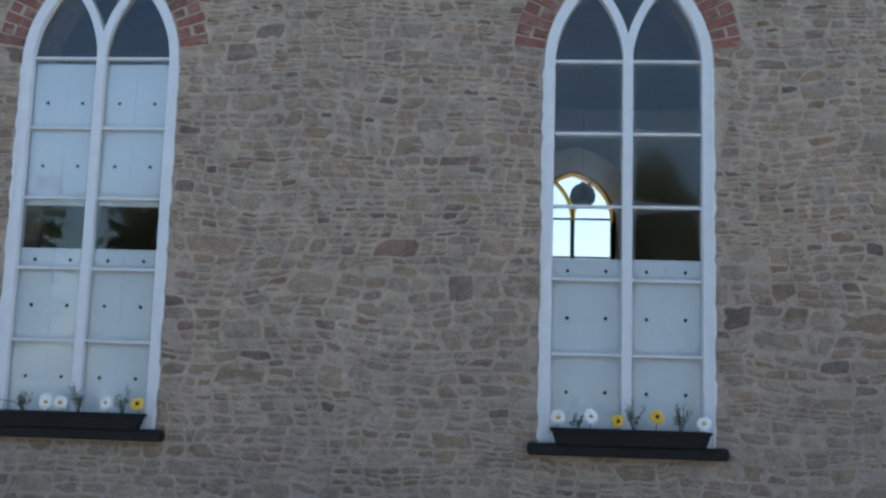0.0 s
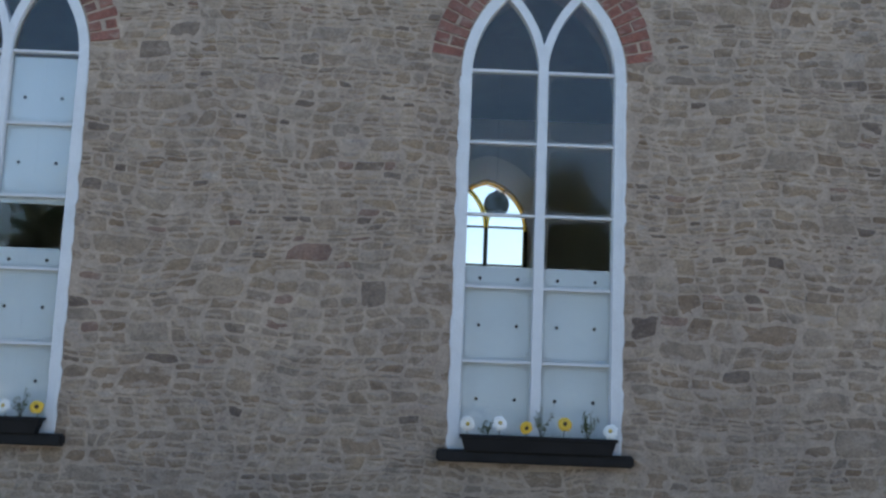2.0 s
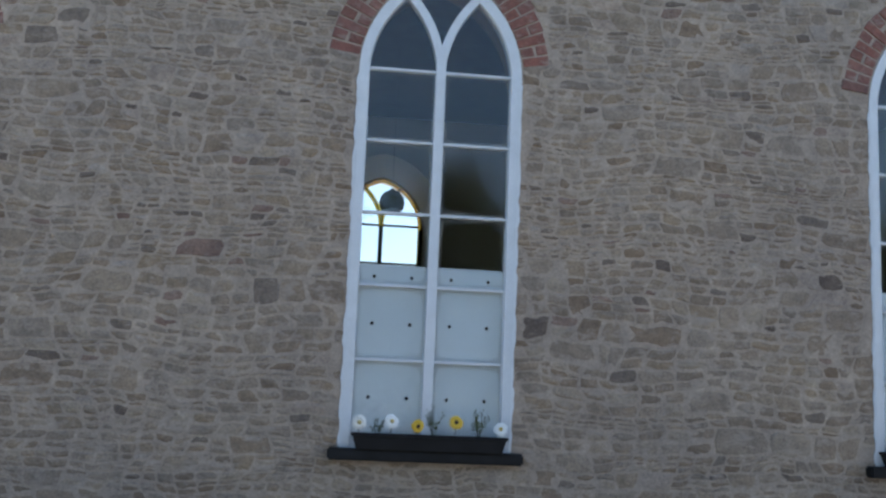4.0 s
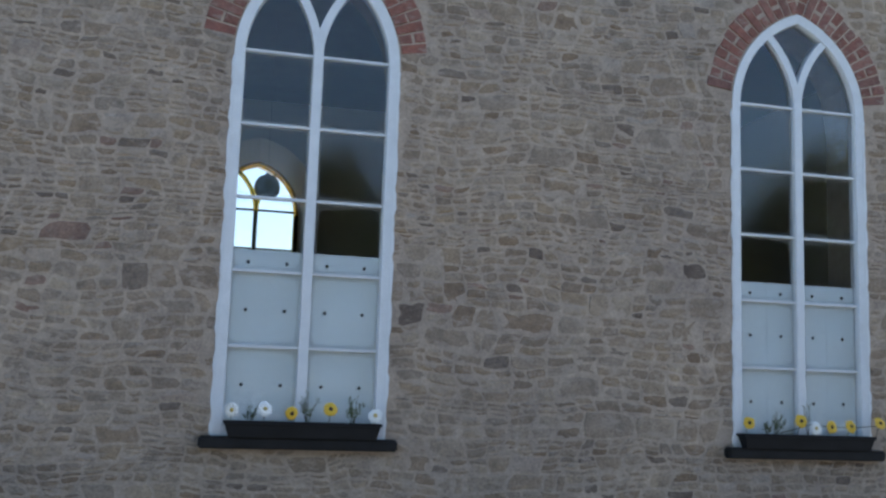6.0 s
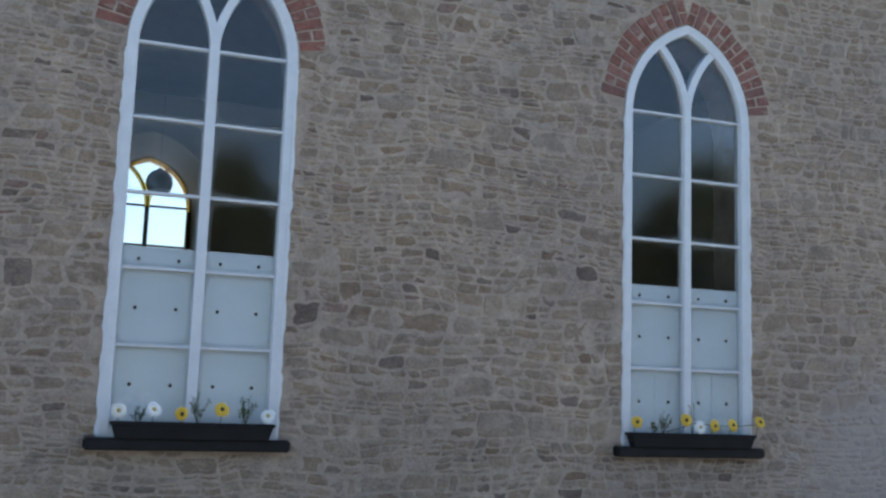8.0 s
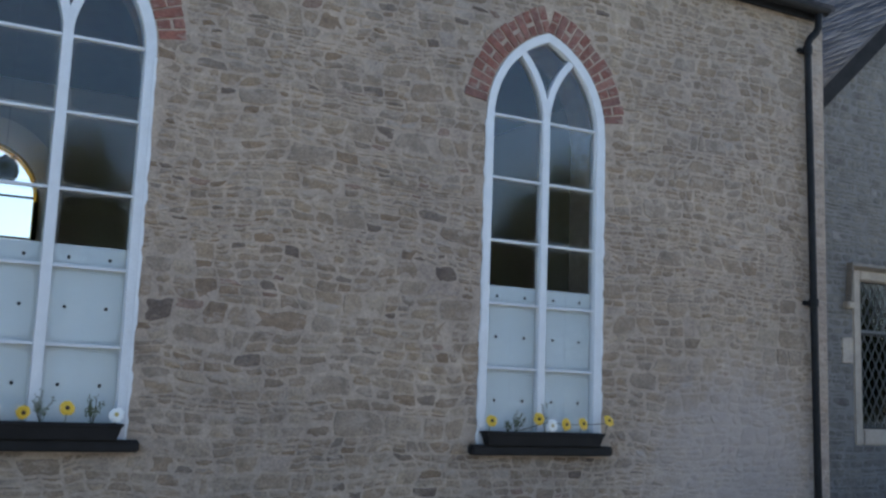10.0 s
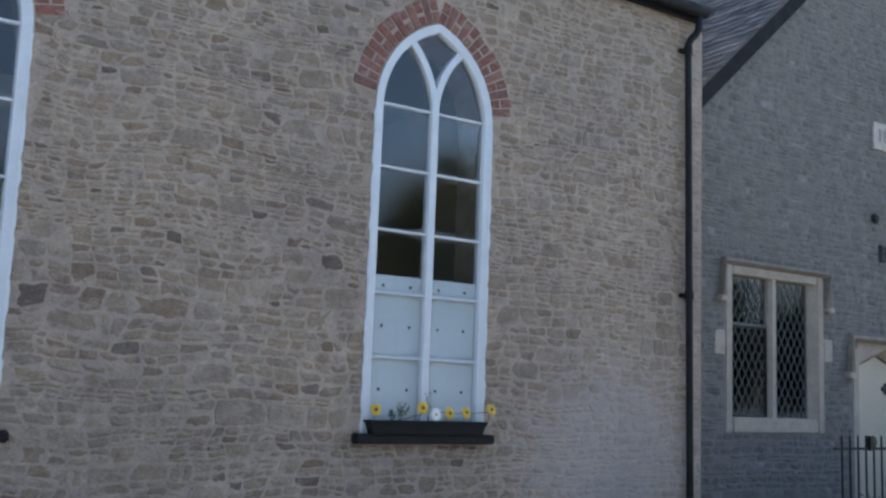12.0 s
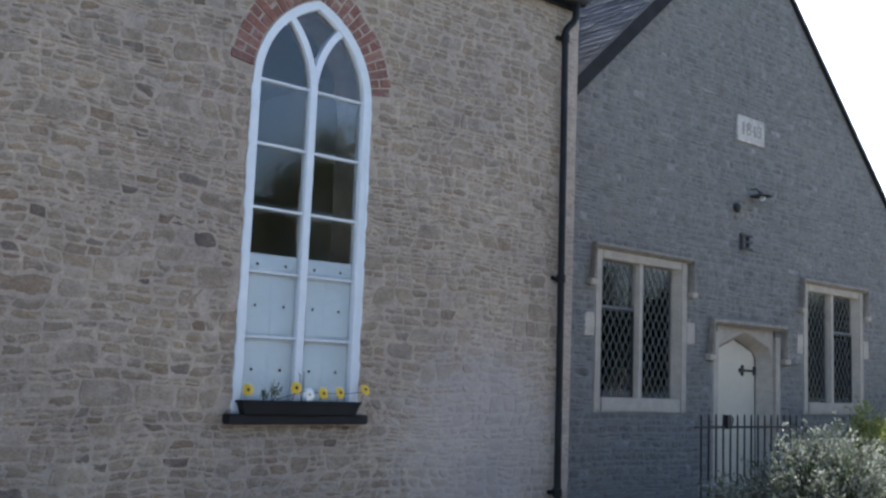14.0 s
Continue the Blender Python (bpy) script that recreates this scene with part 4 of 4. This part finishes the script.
# ---- railing before the gable door ----
rail = thing("iron_railing", (0, 6.4, 0), label="black iron railing with a latched gate before the gable door", category="railing")
x = 9.20
while x < 11.3:
    part("upright_bar", tube(bmesh.new(), [(x, 0, 0.05), (x, 0, 1.25), (x, 0, 1.29), (x, 0, 1.31)], [0.011, 0.011, 0.009, 0.003], 6), M_IRON, rail)
    x += 0.135
for z in (1.17, 0.16):
    part("cross_rail", boxed(9.08, 11.3, -0.008, 0.008, z - 0.014, z + 0.014, bevel=0.002), M_IRON, rail)
latch = part("latch", boxed(9.64, 9.70, -0.03, 0.02, 1.15, 1.30, bevel=0.006), M_IRON, rail)
part("latch_ring", tube(bmesh.new(), [(9.72 + 0.035 * math.cos(a), -0.02, 1.24 + 0.045 * math.sin(a)) for a in (6.28 * k / 12 for k in range(13))], 0.008, 6), M_IRON, latch)


# ---- planting ----
def leaf_at(bm, p, d, size, wide, r):
    d = d.normalized() * size
    n = d.cross(Vector((r.uniform(-1, 1), r.uniform(-1, 1), r.uniform(-1, 1)))).normalized() * size * wide
    bm.faces.new([bm.verts.new(q) for q in (p, p + d * 0.5 + n, p + d, p + d * 0.5 - n)])


def shrub(name, at, radii, shoots, mat, seed, label, leaf=0.035, spread=1.0, per=26, wide=0.2):
    """Many leafy shoots from a woody base: uneven outline, gaps, leaves on each shoot."""
    r = random.Random(seed)
    th = thing(name, at, label=label, category="shrub")
    wood, lf, inner = bmesh.new(), bmesh.new(), bmesh.new()
    for k in range(shoots):
        a, e = r.uniform(0, 2 * math.pi), math.asin(r.uniform(-0.05, 1.0))
        lump = 0.78 + 0.48 * noise.noise(Vector((math.cos(a) * 1.7 + seed, math.sin(a) * 1.7, e * 1.6))) + r.uniform(-0.12, 0.12)
        tip = Vector((math.cos(a) * math.cos(e) * radii[0], math.sin(a) * math.cos(e) * radii[1], max(0.05, math.sin(e)) * radii[2])) * lump
        base = tip * r.uniform(0.25, 0.55)
        if k % 4 == 0:
            tube(wood, [(tip.x * 0.03, tip.y * 0.03, 0), base, tip], [0.016, 0.008, 0.002], 4)
        out = (tip - base).normalized()
        for j in range(per):
            t = r.random() ** 0.6
            p = base.lerp(tip, t) + Vector((r.gauss(0, 0.02), r.gauss(0, 0.02), r.gauss(0, 0.02))) * spread
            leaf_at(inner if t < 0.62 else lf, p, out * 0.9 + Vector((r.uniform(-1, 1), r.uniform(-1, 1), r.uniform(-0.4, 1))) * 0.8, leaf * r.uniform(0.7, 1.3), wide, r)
    part("woody_stem", wood, M_BARK, th)
    part("foliage", lf, mat, th)
    # silver shrubs: shade among the inner leaves is put into a darker leaf colour
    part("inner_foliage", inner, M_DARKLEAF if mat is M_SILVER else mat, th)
    return th


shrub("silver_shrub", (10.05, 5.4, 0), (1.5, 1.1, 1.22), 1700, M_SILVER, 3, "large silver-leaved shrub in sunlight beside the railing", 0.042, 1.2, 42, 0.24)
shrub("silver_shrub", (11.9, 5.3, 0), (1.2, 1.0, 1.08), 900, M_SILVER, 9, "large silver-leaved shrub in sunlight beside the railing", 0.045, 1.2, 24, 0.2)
shrub("low_plant", (9.35, 5.9, 0), (0.75, 0.5, 0.55), 300, M_DARKLEAF, 5, "dark green low plants at the foot of the railing", 0.05, 1.4, 20, 0.16)
shrub("low_plant", (10.3, 6.15, 0), (0.9, 0.4, 0.9), 260, M_DARKLEAF, 6, "dark green low plants at the foot of the railing", 0.06, 1.6, 18, 0.12)
shrub("low_plant", (8.5, 6.3, 0), (0.6, 0.4, 0.42), 200, M_DARKLEAF, 8, "dark green low plants at the foot of the railing", 0.05, 1.4, 18, 0.16)
for i, (x, z) in enumerate(((13.4, 1.5), (14.7, 1.56), (15.9, 1.6))):
    shrub("hedge", (x, 6.6, 0), (0.9, 0.55, z), 700, M_HEDGE, 20 + i, "bright yellow-green hedge in sunlight", 0.05, 1.2, 24, 0.3)


def tree(at, height, width, seed, label):
    """A tapered trunk, limbs and a crown of many small leaf clumps."""
    r = random.Random(seed)
    th = thing("tree", at, label=label, category="tree", group="trees across the road")
    wood, lf = bmesh.new(), bmesh.new()
    fork = height * 0.35
    tube(wood, [(0, 0, -0.1), (r.uniform(-0.1, 0.1), 0, fork * 0.5), (r.uniform(-0.2, 0.2), 0, fork), (0, 0, height * 0.85)], [0.24, 0.19, 0.15, 0.03], 8)
    for k in range(85):
        a, e = r.uniform(0, 6.28), r.uniform(-0.25, 1.45)
        lump = 0.75 + 0.4 * noise.noise(Vector((math.cos(a) * 1.5 + seed * 3.1, math.sin(a) * 1.5, e * 1.5)))
        tip = Vector((math.cos(a) * math.cos(e) * width * lump, math.sin(a) * math.cos(e) * width * lump, height * 0.52 + math.sin(e) * height * 0.47 * (0.55 + 0.5 * lump)))
        tube(wood, [(0, 0, fork * r.uniform(0.7, 1.6)), tip * 0.5 + Vector((0, 0, fork * 0.3)), tip * 0.8 + Vector((0, 0, fork * 0.15))], [0.06, 0.035, 0.01], 5)
        near = 2 < at[0] < 22
        for j in range(300 if near else 130):
            p = tip * r.uniform(0.3, 0.88) + Vector((0, 0, r.uniform(0, 0.3) * fork)) + Vector((r.gauss(0, 0.25), r.gauss(0, 0.25), r.gauss(0, 0.22)))
            leaf_at(lf, p, Vector((r.uniform(-1, 1), r.uniform(-1, 1), r.uniform(-0.6, 0.6))), r.uniform(0.18, 0.3), 0.42, r)
        for j in range(400 if near else 60):
            p = tip * r.uniform(0.6, 1.02) + Vector((0, 0, r.uniform(0, 0.3) * fork)) + Vector((r.gauss(0, 0.24), r.gauss(0, 0.24), r.gauss(0, 0.2)))
            leaf_at(lf, p, Vector((r.uniform(-1, 1), r.uniform(-1, 1), r.uniform(-0.6, 0.6))), r.uniform(0.06, 0.12), 0.38, r)
    part("trunk", wood, M_BARK, th)
    part("crown", lf, M_LEAF, th)
    return th


TREES = [(-13.5, -9.5, 8.0, 3.2), (-8.5, -10.5, 7.4, 3.0), (-3.8, -9.5, 7.8, 3.0), (0.3, -10.3, 7.2, 2.6), (3.0, -10.3, 6.9, 2.6), (6.4, -10.0, 7.5, 2.6), (10.2, -10.4, 6.0, 2.6), (13.3, -10.2, 6.4, 2.8),
         (16.6, -10.0, 8.3, 3.6), (20.6, -9.8, 8.0, 3.6), (28.5, -10, 6.4, 3.0), (34.5, -10, 6.0, 3.0), (41, -10, 6.4, 3.2), (47.5, -10, 6.8, 3.4), (54, -10, 6.6, 3.4)]
for i, (x, y, h, w) in enumerate(TREES):
    tree((x, y, 0), h, w, 60 + i, "leafy broadleaved tree with a dark green crown")
bm = bmesh.new()
r = random.Random(77)
for k in range(25000):
    p = Vector((r.uniform(-22, 60), -8.6 + r.gauss(0, 0.4), r.uniform(0.05, 2.2) * (0.8 + 0.3 * noise.noise(Vector((k * 0.001, 0, 0))))))
    leaf_at(bm, p, Vector((r.uniform(-1, 1), r.uniform(-1, 1), r.uniform(-0.6, 1))), r.uniform(0.10, 0.18), 0.3, r)
tagged(part("hedgerow", bm, M_ROW), "dark green hedgerow across the road", "hedge", kind="stuff")


# ---- arches of red brick ----
def brick_arch(cx):
    th = thing("brick_arch", (cx, FACE, 0), label="red brick arch round the window head", category="arch", group="brick arches", kind="structure")
    rnd = random.Random(int(cx * 10) + 50)
    a0 = math.asin((4.02 - SPRING) / (ARC_R + 0.1))
    a1 = math.acos(ARC_C / (ARC_R + 0.12)) - 0.012
    n = round((a1 - a0) * (ARC_R + 0.06) / 0.074)
    for s in (-1, 1):
        for i in range(n):
            b0, b1 = a0 + (a1 - a0) * (i + 0.06) / n, a0 + (a1 - a0) * (i + 0.92) / n
            cuts = [(0.016, 0.235)] if i % 2 == 0 else [(0.016, 0.118), (0.130, 0.235)]
            for r0, r1 in cuts:
                r0, r1 = r0 + rnd.uniform(-0.004, 0.006), r1 + rnd.uniform(-0.022, 0.014 if r1 > 0.2 else 0.0)
                bm = bmesh.new()
                y = -rnd.uniform(0.002, 0.012)
                rings = []
                for yy, e in ((0.06, 0), (y + 0.005, 0), (y, 0.005)):
                    ring = []
                    for rr, aa in ((r0 + e, b0 + e), (r1 - e, b0 + e * 0.8), (r1 - e, b1 - e * 0.8), (r0 + e, b1 - e)):
                        rad = ARC_R + rr
                        ring.append(bm.verts.new((-s * (ARC_C - rad * math.cos(aa)), yy, SPRING + rad * math.sin(aa))))
                    rings.append(ring)
                bm.faces.new(rings[2])
                for q0, q1 in zip(rings, rings[1:]):
                    for j in range(4):
                        bm.faces.new((q0[j], q0[(j + 1) % 4], q1[(j + 1) % 4], q1[j]))
                bmesh.ops.recalc_face_normals(bm, faces=bm.faces)
                part("brick", bm, M_BRICK, th)


for cx in WINDOW_X:
    brick_arch(cx)


# ---- stones of the walls ----
def stone_cells(x0, x1, z0, z1, rnd, band, cell, layers, wave, slant):
    """Rough courses, split into cells and layers; corners shifted by one smooth field, so that neighbours still meet."""
    def shift(x, z):
        p = Vector((x, 3.0, z))
        return (x + wave[0] * noise.noise(p * 1.7) + wave[1] * noise.noise(p * 7.0 + Vector((5, 0, 0))),
                z + wave[2] * noise.noise(p * 1.2 + Vector((9, 0, 0))) + wave[1] * noise.noise(p * 6.0 + Vector((0, 0, 7))))
    out = []
    z = z0
    while z < z1:
        h = rnd.uniform(*band)
        x = x0 - rnd.uniform(0, 0.3)
        lean0 = 0.0
        while x < x1:
            w = rnd.uniform(*cell)
            k = rnd.choices((1, 2, 3), layers)[0]
            if k == 1:
                w = min(w, h * rnd.uniform(1.2, 3.4))
            lean1 = rnd.uniform(-slant, slant)

            def place(u, v):
                return shift(x + u * w + (lean0 * (1 - u) + lean1 * u) * (v - 0.5), z + v * h)

            cuts = [(0.0, 0.0)] + [((i + 1) / k + rnd.uniform(-0.11, 0.11), (i + 1) / k + rnd.uniform(-0.11, 0.11)) for i in range(k - 1)] + [(1.0, 1.0)]
            for (al, ar), (bl, br) in zip(cuts, cuts[1:]):
                hh = (bl + br - al - ar) / 2 * h
                m = 1 if w < hh * 3.0 and rnd.random() < 0.75 else 2 if w < hh * 5.5 else 3
                us = [(0.0, 0.0)] + [((i + 1) / m + rnd.uniform(-0.15, 0.15) / m, (i + 1) / m + rnd.uniform(-0.15, 0.15) / m) for i in range(m - 1)] + [(1.0, 1.0)]
                for (cl, ch), (dl, dh) in zip(us, us[1:]):
                    def at(f, g):
                        u = (cl + (dl - cl) * f) * (1 - g) + (ch + (dh - ch) * f) * g
                        lo, hi = al + (ar - al) * u, bl + (br - bl) * u
                        return place(u, lo + (hi - lo) * g)
                    edge = (0.25, 0.5, 0.75)
                    pts = [at(0, 0), *[at(f, 0) for f in edge], at(1, 0), at(1, 0.5), at(1, 1), *[at(f, 1) for f in reversed(edge)], at(0, 1), at(0, 0.5)]
                    out.append(pts + [rnd.uniform(-0.012, 0.012)])
            x += w
            lean0 = lean1
        z += h
    return out


def stone_mesh(bm, cell, rnd, y, joint, proud, cut):
    """One rough block: edges worn round, face slightly domed. cut(x, z) keeps corners out of openings."""
    *pts, skew = cell
    cx, cz = sum(p[0] for p in pts) / 12, sum(p[1] for p in pts) / 12
    if cut(cx, cz) != (cx, cz):
        return False
    w, h = max(p[0] for p in pts) - min(p[0] for p in pts), max(p[1] for p in pts) - min(p[1] for p in pts)
    if w < 0.025 or h < 0.018:
        return False
    ring = []
    joint *= rnd.choice((0.25, 0.6, 1.0, 1.6, 2.4))
    for i, (x, z) in enumerate(pts):
        corner = i in (0, 4, 6, 10)
        k = rnd.uniform(0.0, 0.24) if corner else rnd.uniform(-0.05, 0.07)
        dx, dz = cx - x, cz - z
        d = math.hypot(dx, dz)
        inset = joint * rnd.uniform(0.7, 1.5)
        x += math.copysign(min(inset, abs(dx)), dx) * (abs(dx) > 0.01) + dx * k * min(1, h / w * 1.2) + skew * dz / h
        z += math.copysign(min(inset, abs(dz)), dz) * (abs(dz) > 0.008) + dz * k
        ring.append(cut(x, z))
    p = rnd.uniform(*proud)
    tilt, lean = rnd.uniform(-0.007, 0.007), rnd.uniform(-0.004, 0.007)
    back = [bm.verts.new((x, y + 0.02, z)) for x, z in ring]
    e = 0.05
    face = [bm.verts.new((x + (cx - x) * e, y - p - tilt * (x - cx) / w - lean * (z - cz) / h + rnd.uniform(-0.003, 0.003), z + (cz - z) * e * 1.6)) for x, z in ring]
    mid = bm.verts.new((cx + rnd.uniform(-0.2, 0.2) * w, y - p - rnd.uniform(0.001, 0.007), cz + rnd.uniform(-0.2, 0.2) * h))
    for i in range(12):
        j = (i + 1) % 12
        bm.faces.new((back[i], back[j], face[j], face[i]))
        bm.faces.new((face[i], face[j], mid))
    return True


def hall_cut(x, z):
    if x > RIGHT_END - 0.004:
        x = RIGHT_END - 0.004
    if z > EAVE - 0.03:
        z = EAVE - 0.03
    for cx in WINDOW_X:
        d = abs(x - cx)
        s = 1 if x > cx else -1
        if d < 0.675 and SILL_Z - 0.085 < z < SILL_Z + 0.005:
            if d < 0.60:
                z = SILL_Z - 0.085
            else:
                x = cx + s * 0.675
        elif d < HALF + 0.012 and SILL_Z <= z < 4.01:
            x = cx + s * (HALF + 0.012 + 0.006 * noise.noise(Vector((x, 0, z * 9))))
        elif z >= 4.01:
            reach = math.hypot(d + ARC_C, z - SPRING)
            if reach < ARC_R + 0.245 and d < HALF + 0.25:
                k = (ARC_R + 0.246) / reach
                x, z = cx + s * max(0.0, (d + ARC_C) * k - ARC_C), SPRING + (z - SPRING) * k
    return x, z


def gable_cut(x, z):
    x = min(max(x, GABLE_X - GABLE_HALF + 0.01), GABLE_X + GABLE_HALF - 0.01)
    z = min(z, gable_top(x) - 0.02)
    for cx in B_WIN:
        d, s = abs(x - cx), 1 if x > cx else -1
        if d < 0.88 and 1.255 < z < 3.17:
            return (cx + s * 0.88, z) if 1.30 < z < 3.12 else (x, 1.25 if z < 2 else 3.175)
    d, s = abs(x - DOOR_X), 1 if x > DOOR_X else -1
    if d < 0.81 and z < 2.47:
        return (DOOR_X + s * 0.81, z) if z < 2.42 else (x, 2.475)
    return x, z


def lay(wall, cells, seed, y, joint, proud, cut, single, one, rest, odd, pick):
    """Lay the cells as stones: those in the single stretch (at most 290) as parts, the rest joined by material."""
    rnd = random.Random(seed)
    joined = {}
    count = 0
    for c in cells:
        cx, cz = sum(p[0] for p in c[:-1]) / 12, sum(p[1] for p in c[:-1]) / 12
        kind = pick(cx, cz, rnd)
        if kind is None and single[0] < cx < single[1] and single[2] < cz < single[3] and count < 290:
            bm = bmesh.new()
            if stone_mesh(bm, c, rnd, y, joint, proud, cut):
                part("stone", bm, one, wall)
                count += 1
            else:
                bm.free()
        else:
            if kind not in joined:
                joined[kind] = bmesh.new()
            stone_mesh(joined[kind], c, rnd, y, joint, proud, cut)
    for kind, bm in joined.items():
        ob = part("stonework", bm, odd.get(kind, rest), wall)
        tagged(ob, "irregular stones bedded in mortar", kind="stuff")


# stones that stand out by their colour
MARKS = {
    "dark": [(1.58, 2.84), (1.87, 2.91), (2.36, 2.66), (1.85, 1.93), (2.05, 1.84), (3.47, 2.62), (3.61, 3.0), (2.84, 2.46), (-1.72, 3.54), (-2.42, 3.03), (-1.12, 2.84),
             (-1.27, 2.87), (-1.22, 3.99), (-1.96, 3.98), (-0.34, 3.73), (-0.18, 3.67), (-0.51, 3.23), (-0.37, 3.13), (2.08, 4.36), (5.75, 3.85), (5.55, 1.05)],
    "red": [(2.02, 2.8), (1.74, 2.19), (-0.92, 2.62), (-1.48, 2.79), (-1.92, 2.7), (-0.56, 2.7), (-0.62, 2.46), (-0.48, 2.86), (6.72, 1.28), (6.6, 1.9), (-1.05, 2.24)],
    "brown": [(1.78, 2.49), (1.92, 2.31), (2.26, 2.14), (3.76, 2.41), (-1.41, 3.43), (-0.84, 2.48)],
    "pale": [(3.84, 3.69), (5.35, 1.62), (6.3, 2.1)],
}
LEFT_OVER = [(x, z, kind) for kind, spots in MARKS.items() for x, z in spots]


def hall_pick(x, z, rnd):
    for mark in LEFT_OVER:
        if abs(x - mark[0]) < 0.09 and abs(z - mark[1]) < 0.055:
            LEFT_OVER.remove(mark)
            return mark[2]
    if x > RIGHT_END - 0.22:
        return "quoin"
    if x > 5.2:
        return "pale" if rnd.random() < 0.05 else None
    r = rnd.random()
    return "red" if r < 0.012 else "pale" if r < 0.045 else "dark" if r < 0.085 else "brown" if r < 0.125 else None


cells = stone_cells(-6.2, RIGHT_END, 0.0, EAVE, random.Random(11), (0.075, 0.18), (0.16, 0.46), (26, 54, 20), (0.05, 0.022, 0.07), 0.06)
lay(wall, cells, 12, FACE, 0.0045, (0.0, 0.005), hall_cut, (1.75, 3.3, 1.8, 3.3), M_RUBBLE, M_RUBBLE_ALL,
    {"red": M_REDSTONE, "pale": M_PALESTONE, "dark": M_DARKSTONE, "brown": M_BROWNSTONE, "quoin": M_PALESTONE}, hall_pick)
cells = stone_cells(GABLE_X - GABLE_HALF, GABLE_X + GABLE_HALF, 0.0, GABLE_TOP, random.Random(21), (0.05, 0.105), (0.32, 0.95), (90, 10, 0), (0.02, 0.007, 0.02), 0.03)
lay(gable, cells, 22, GABLE_Y, 0.004, (0.0, 0.004), gable_cut, (10.65, 13.2, 2.3, 5.3), M_GREY, M_GREY_ALL, {"pale": M_GREYPALE}, lambda x, z, rnd: "pale" if rnd.random() < 0.04 else None)
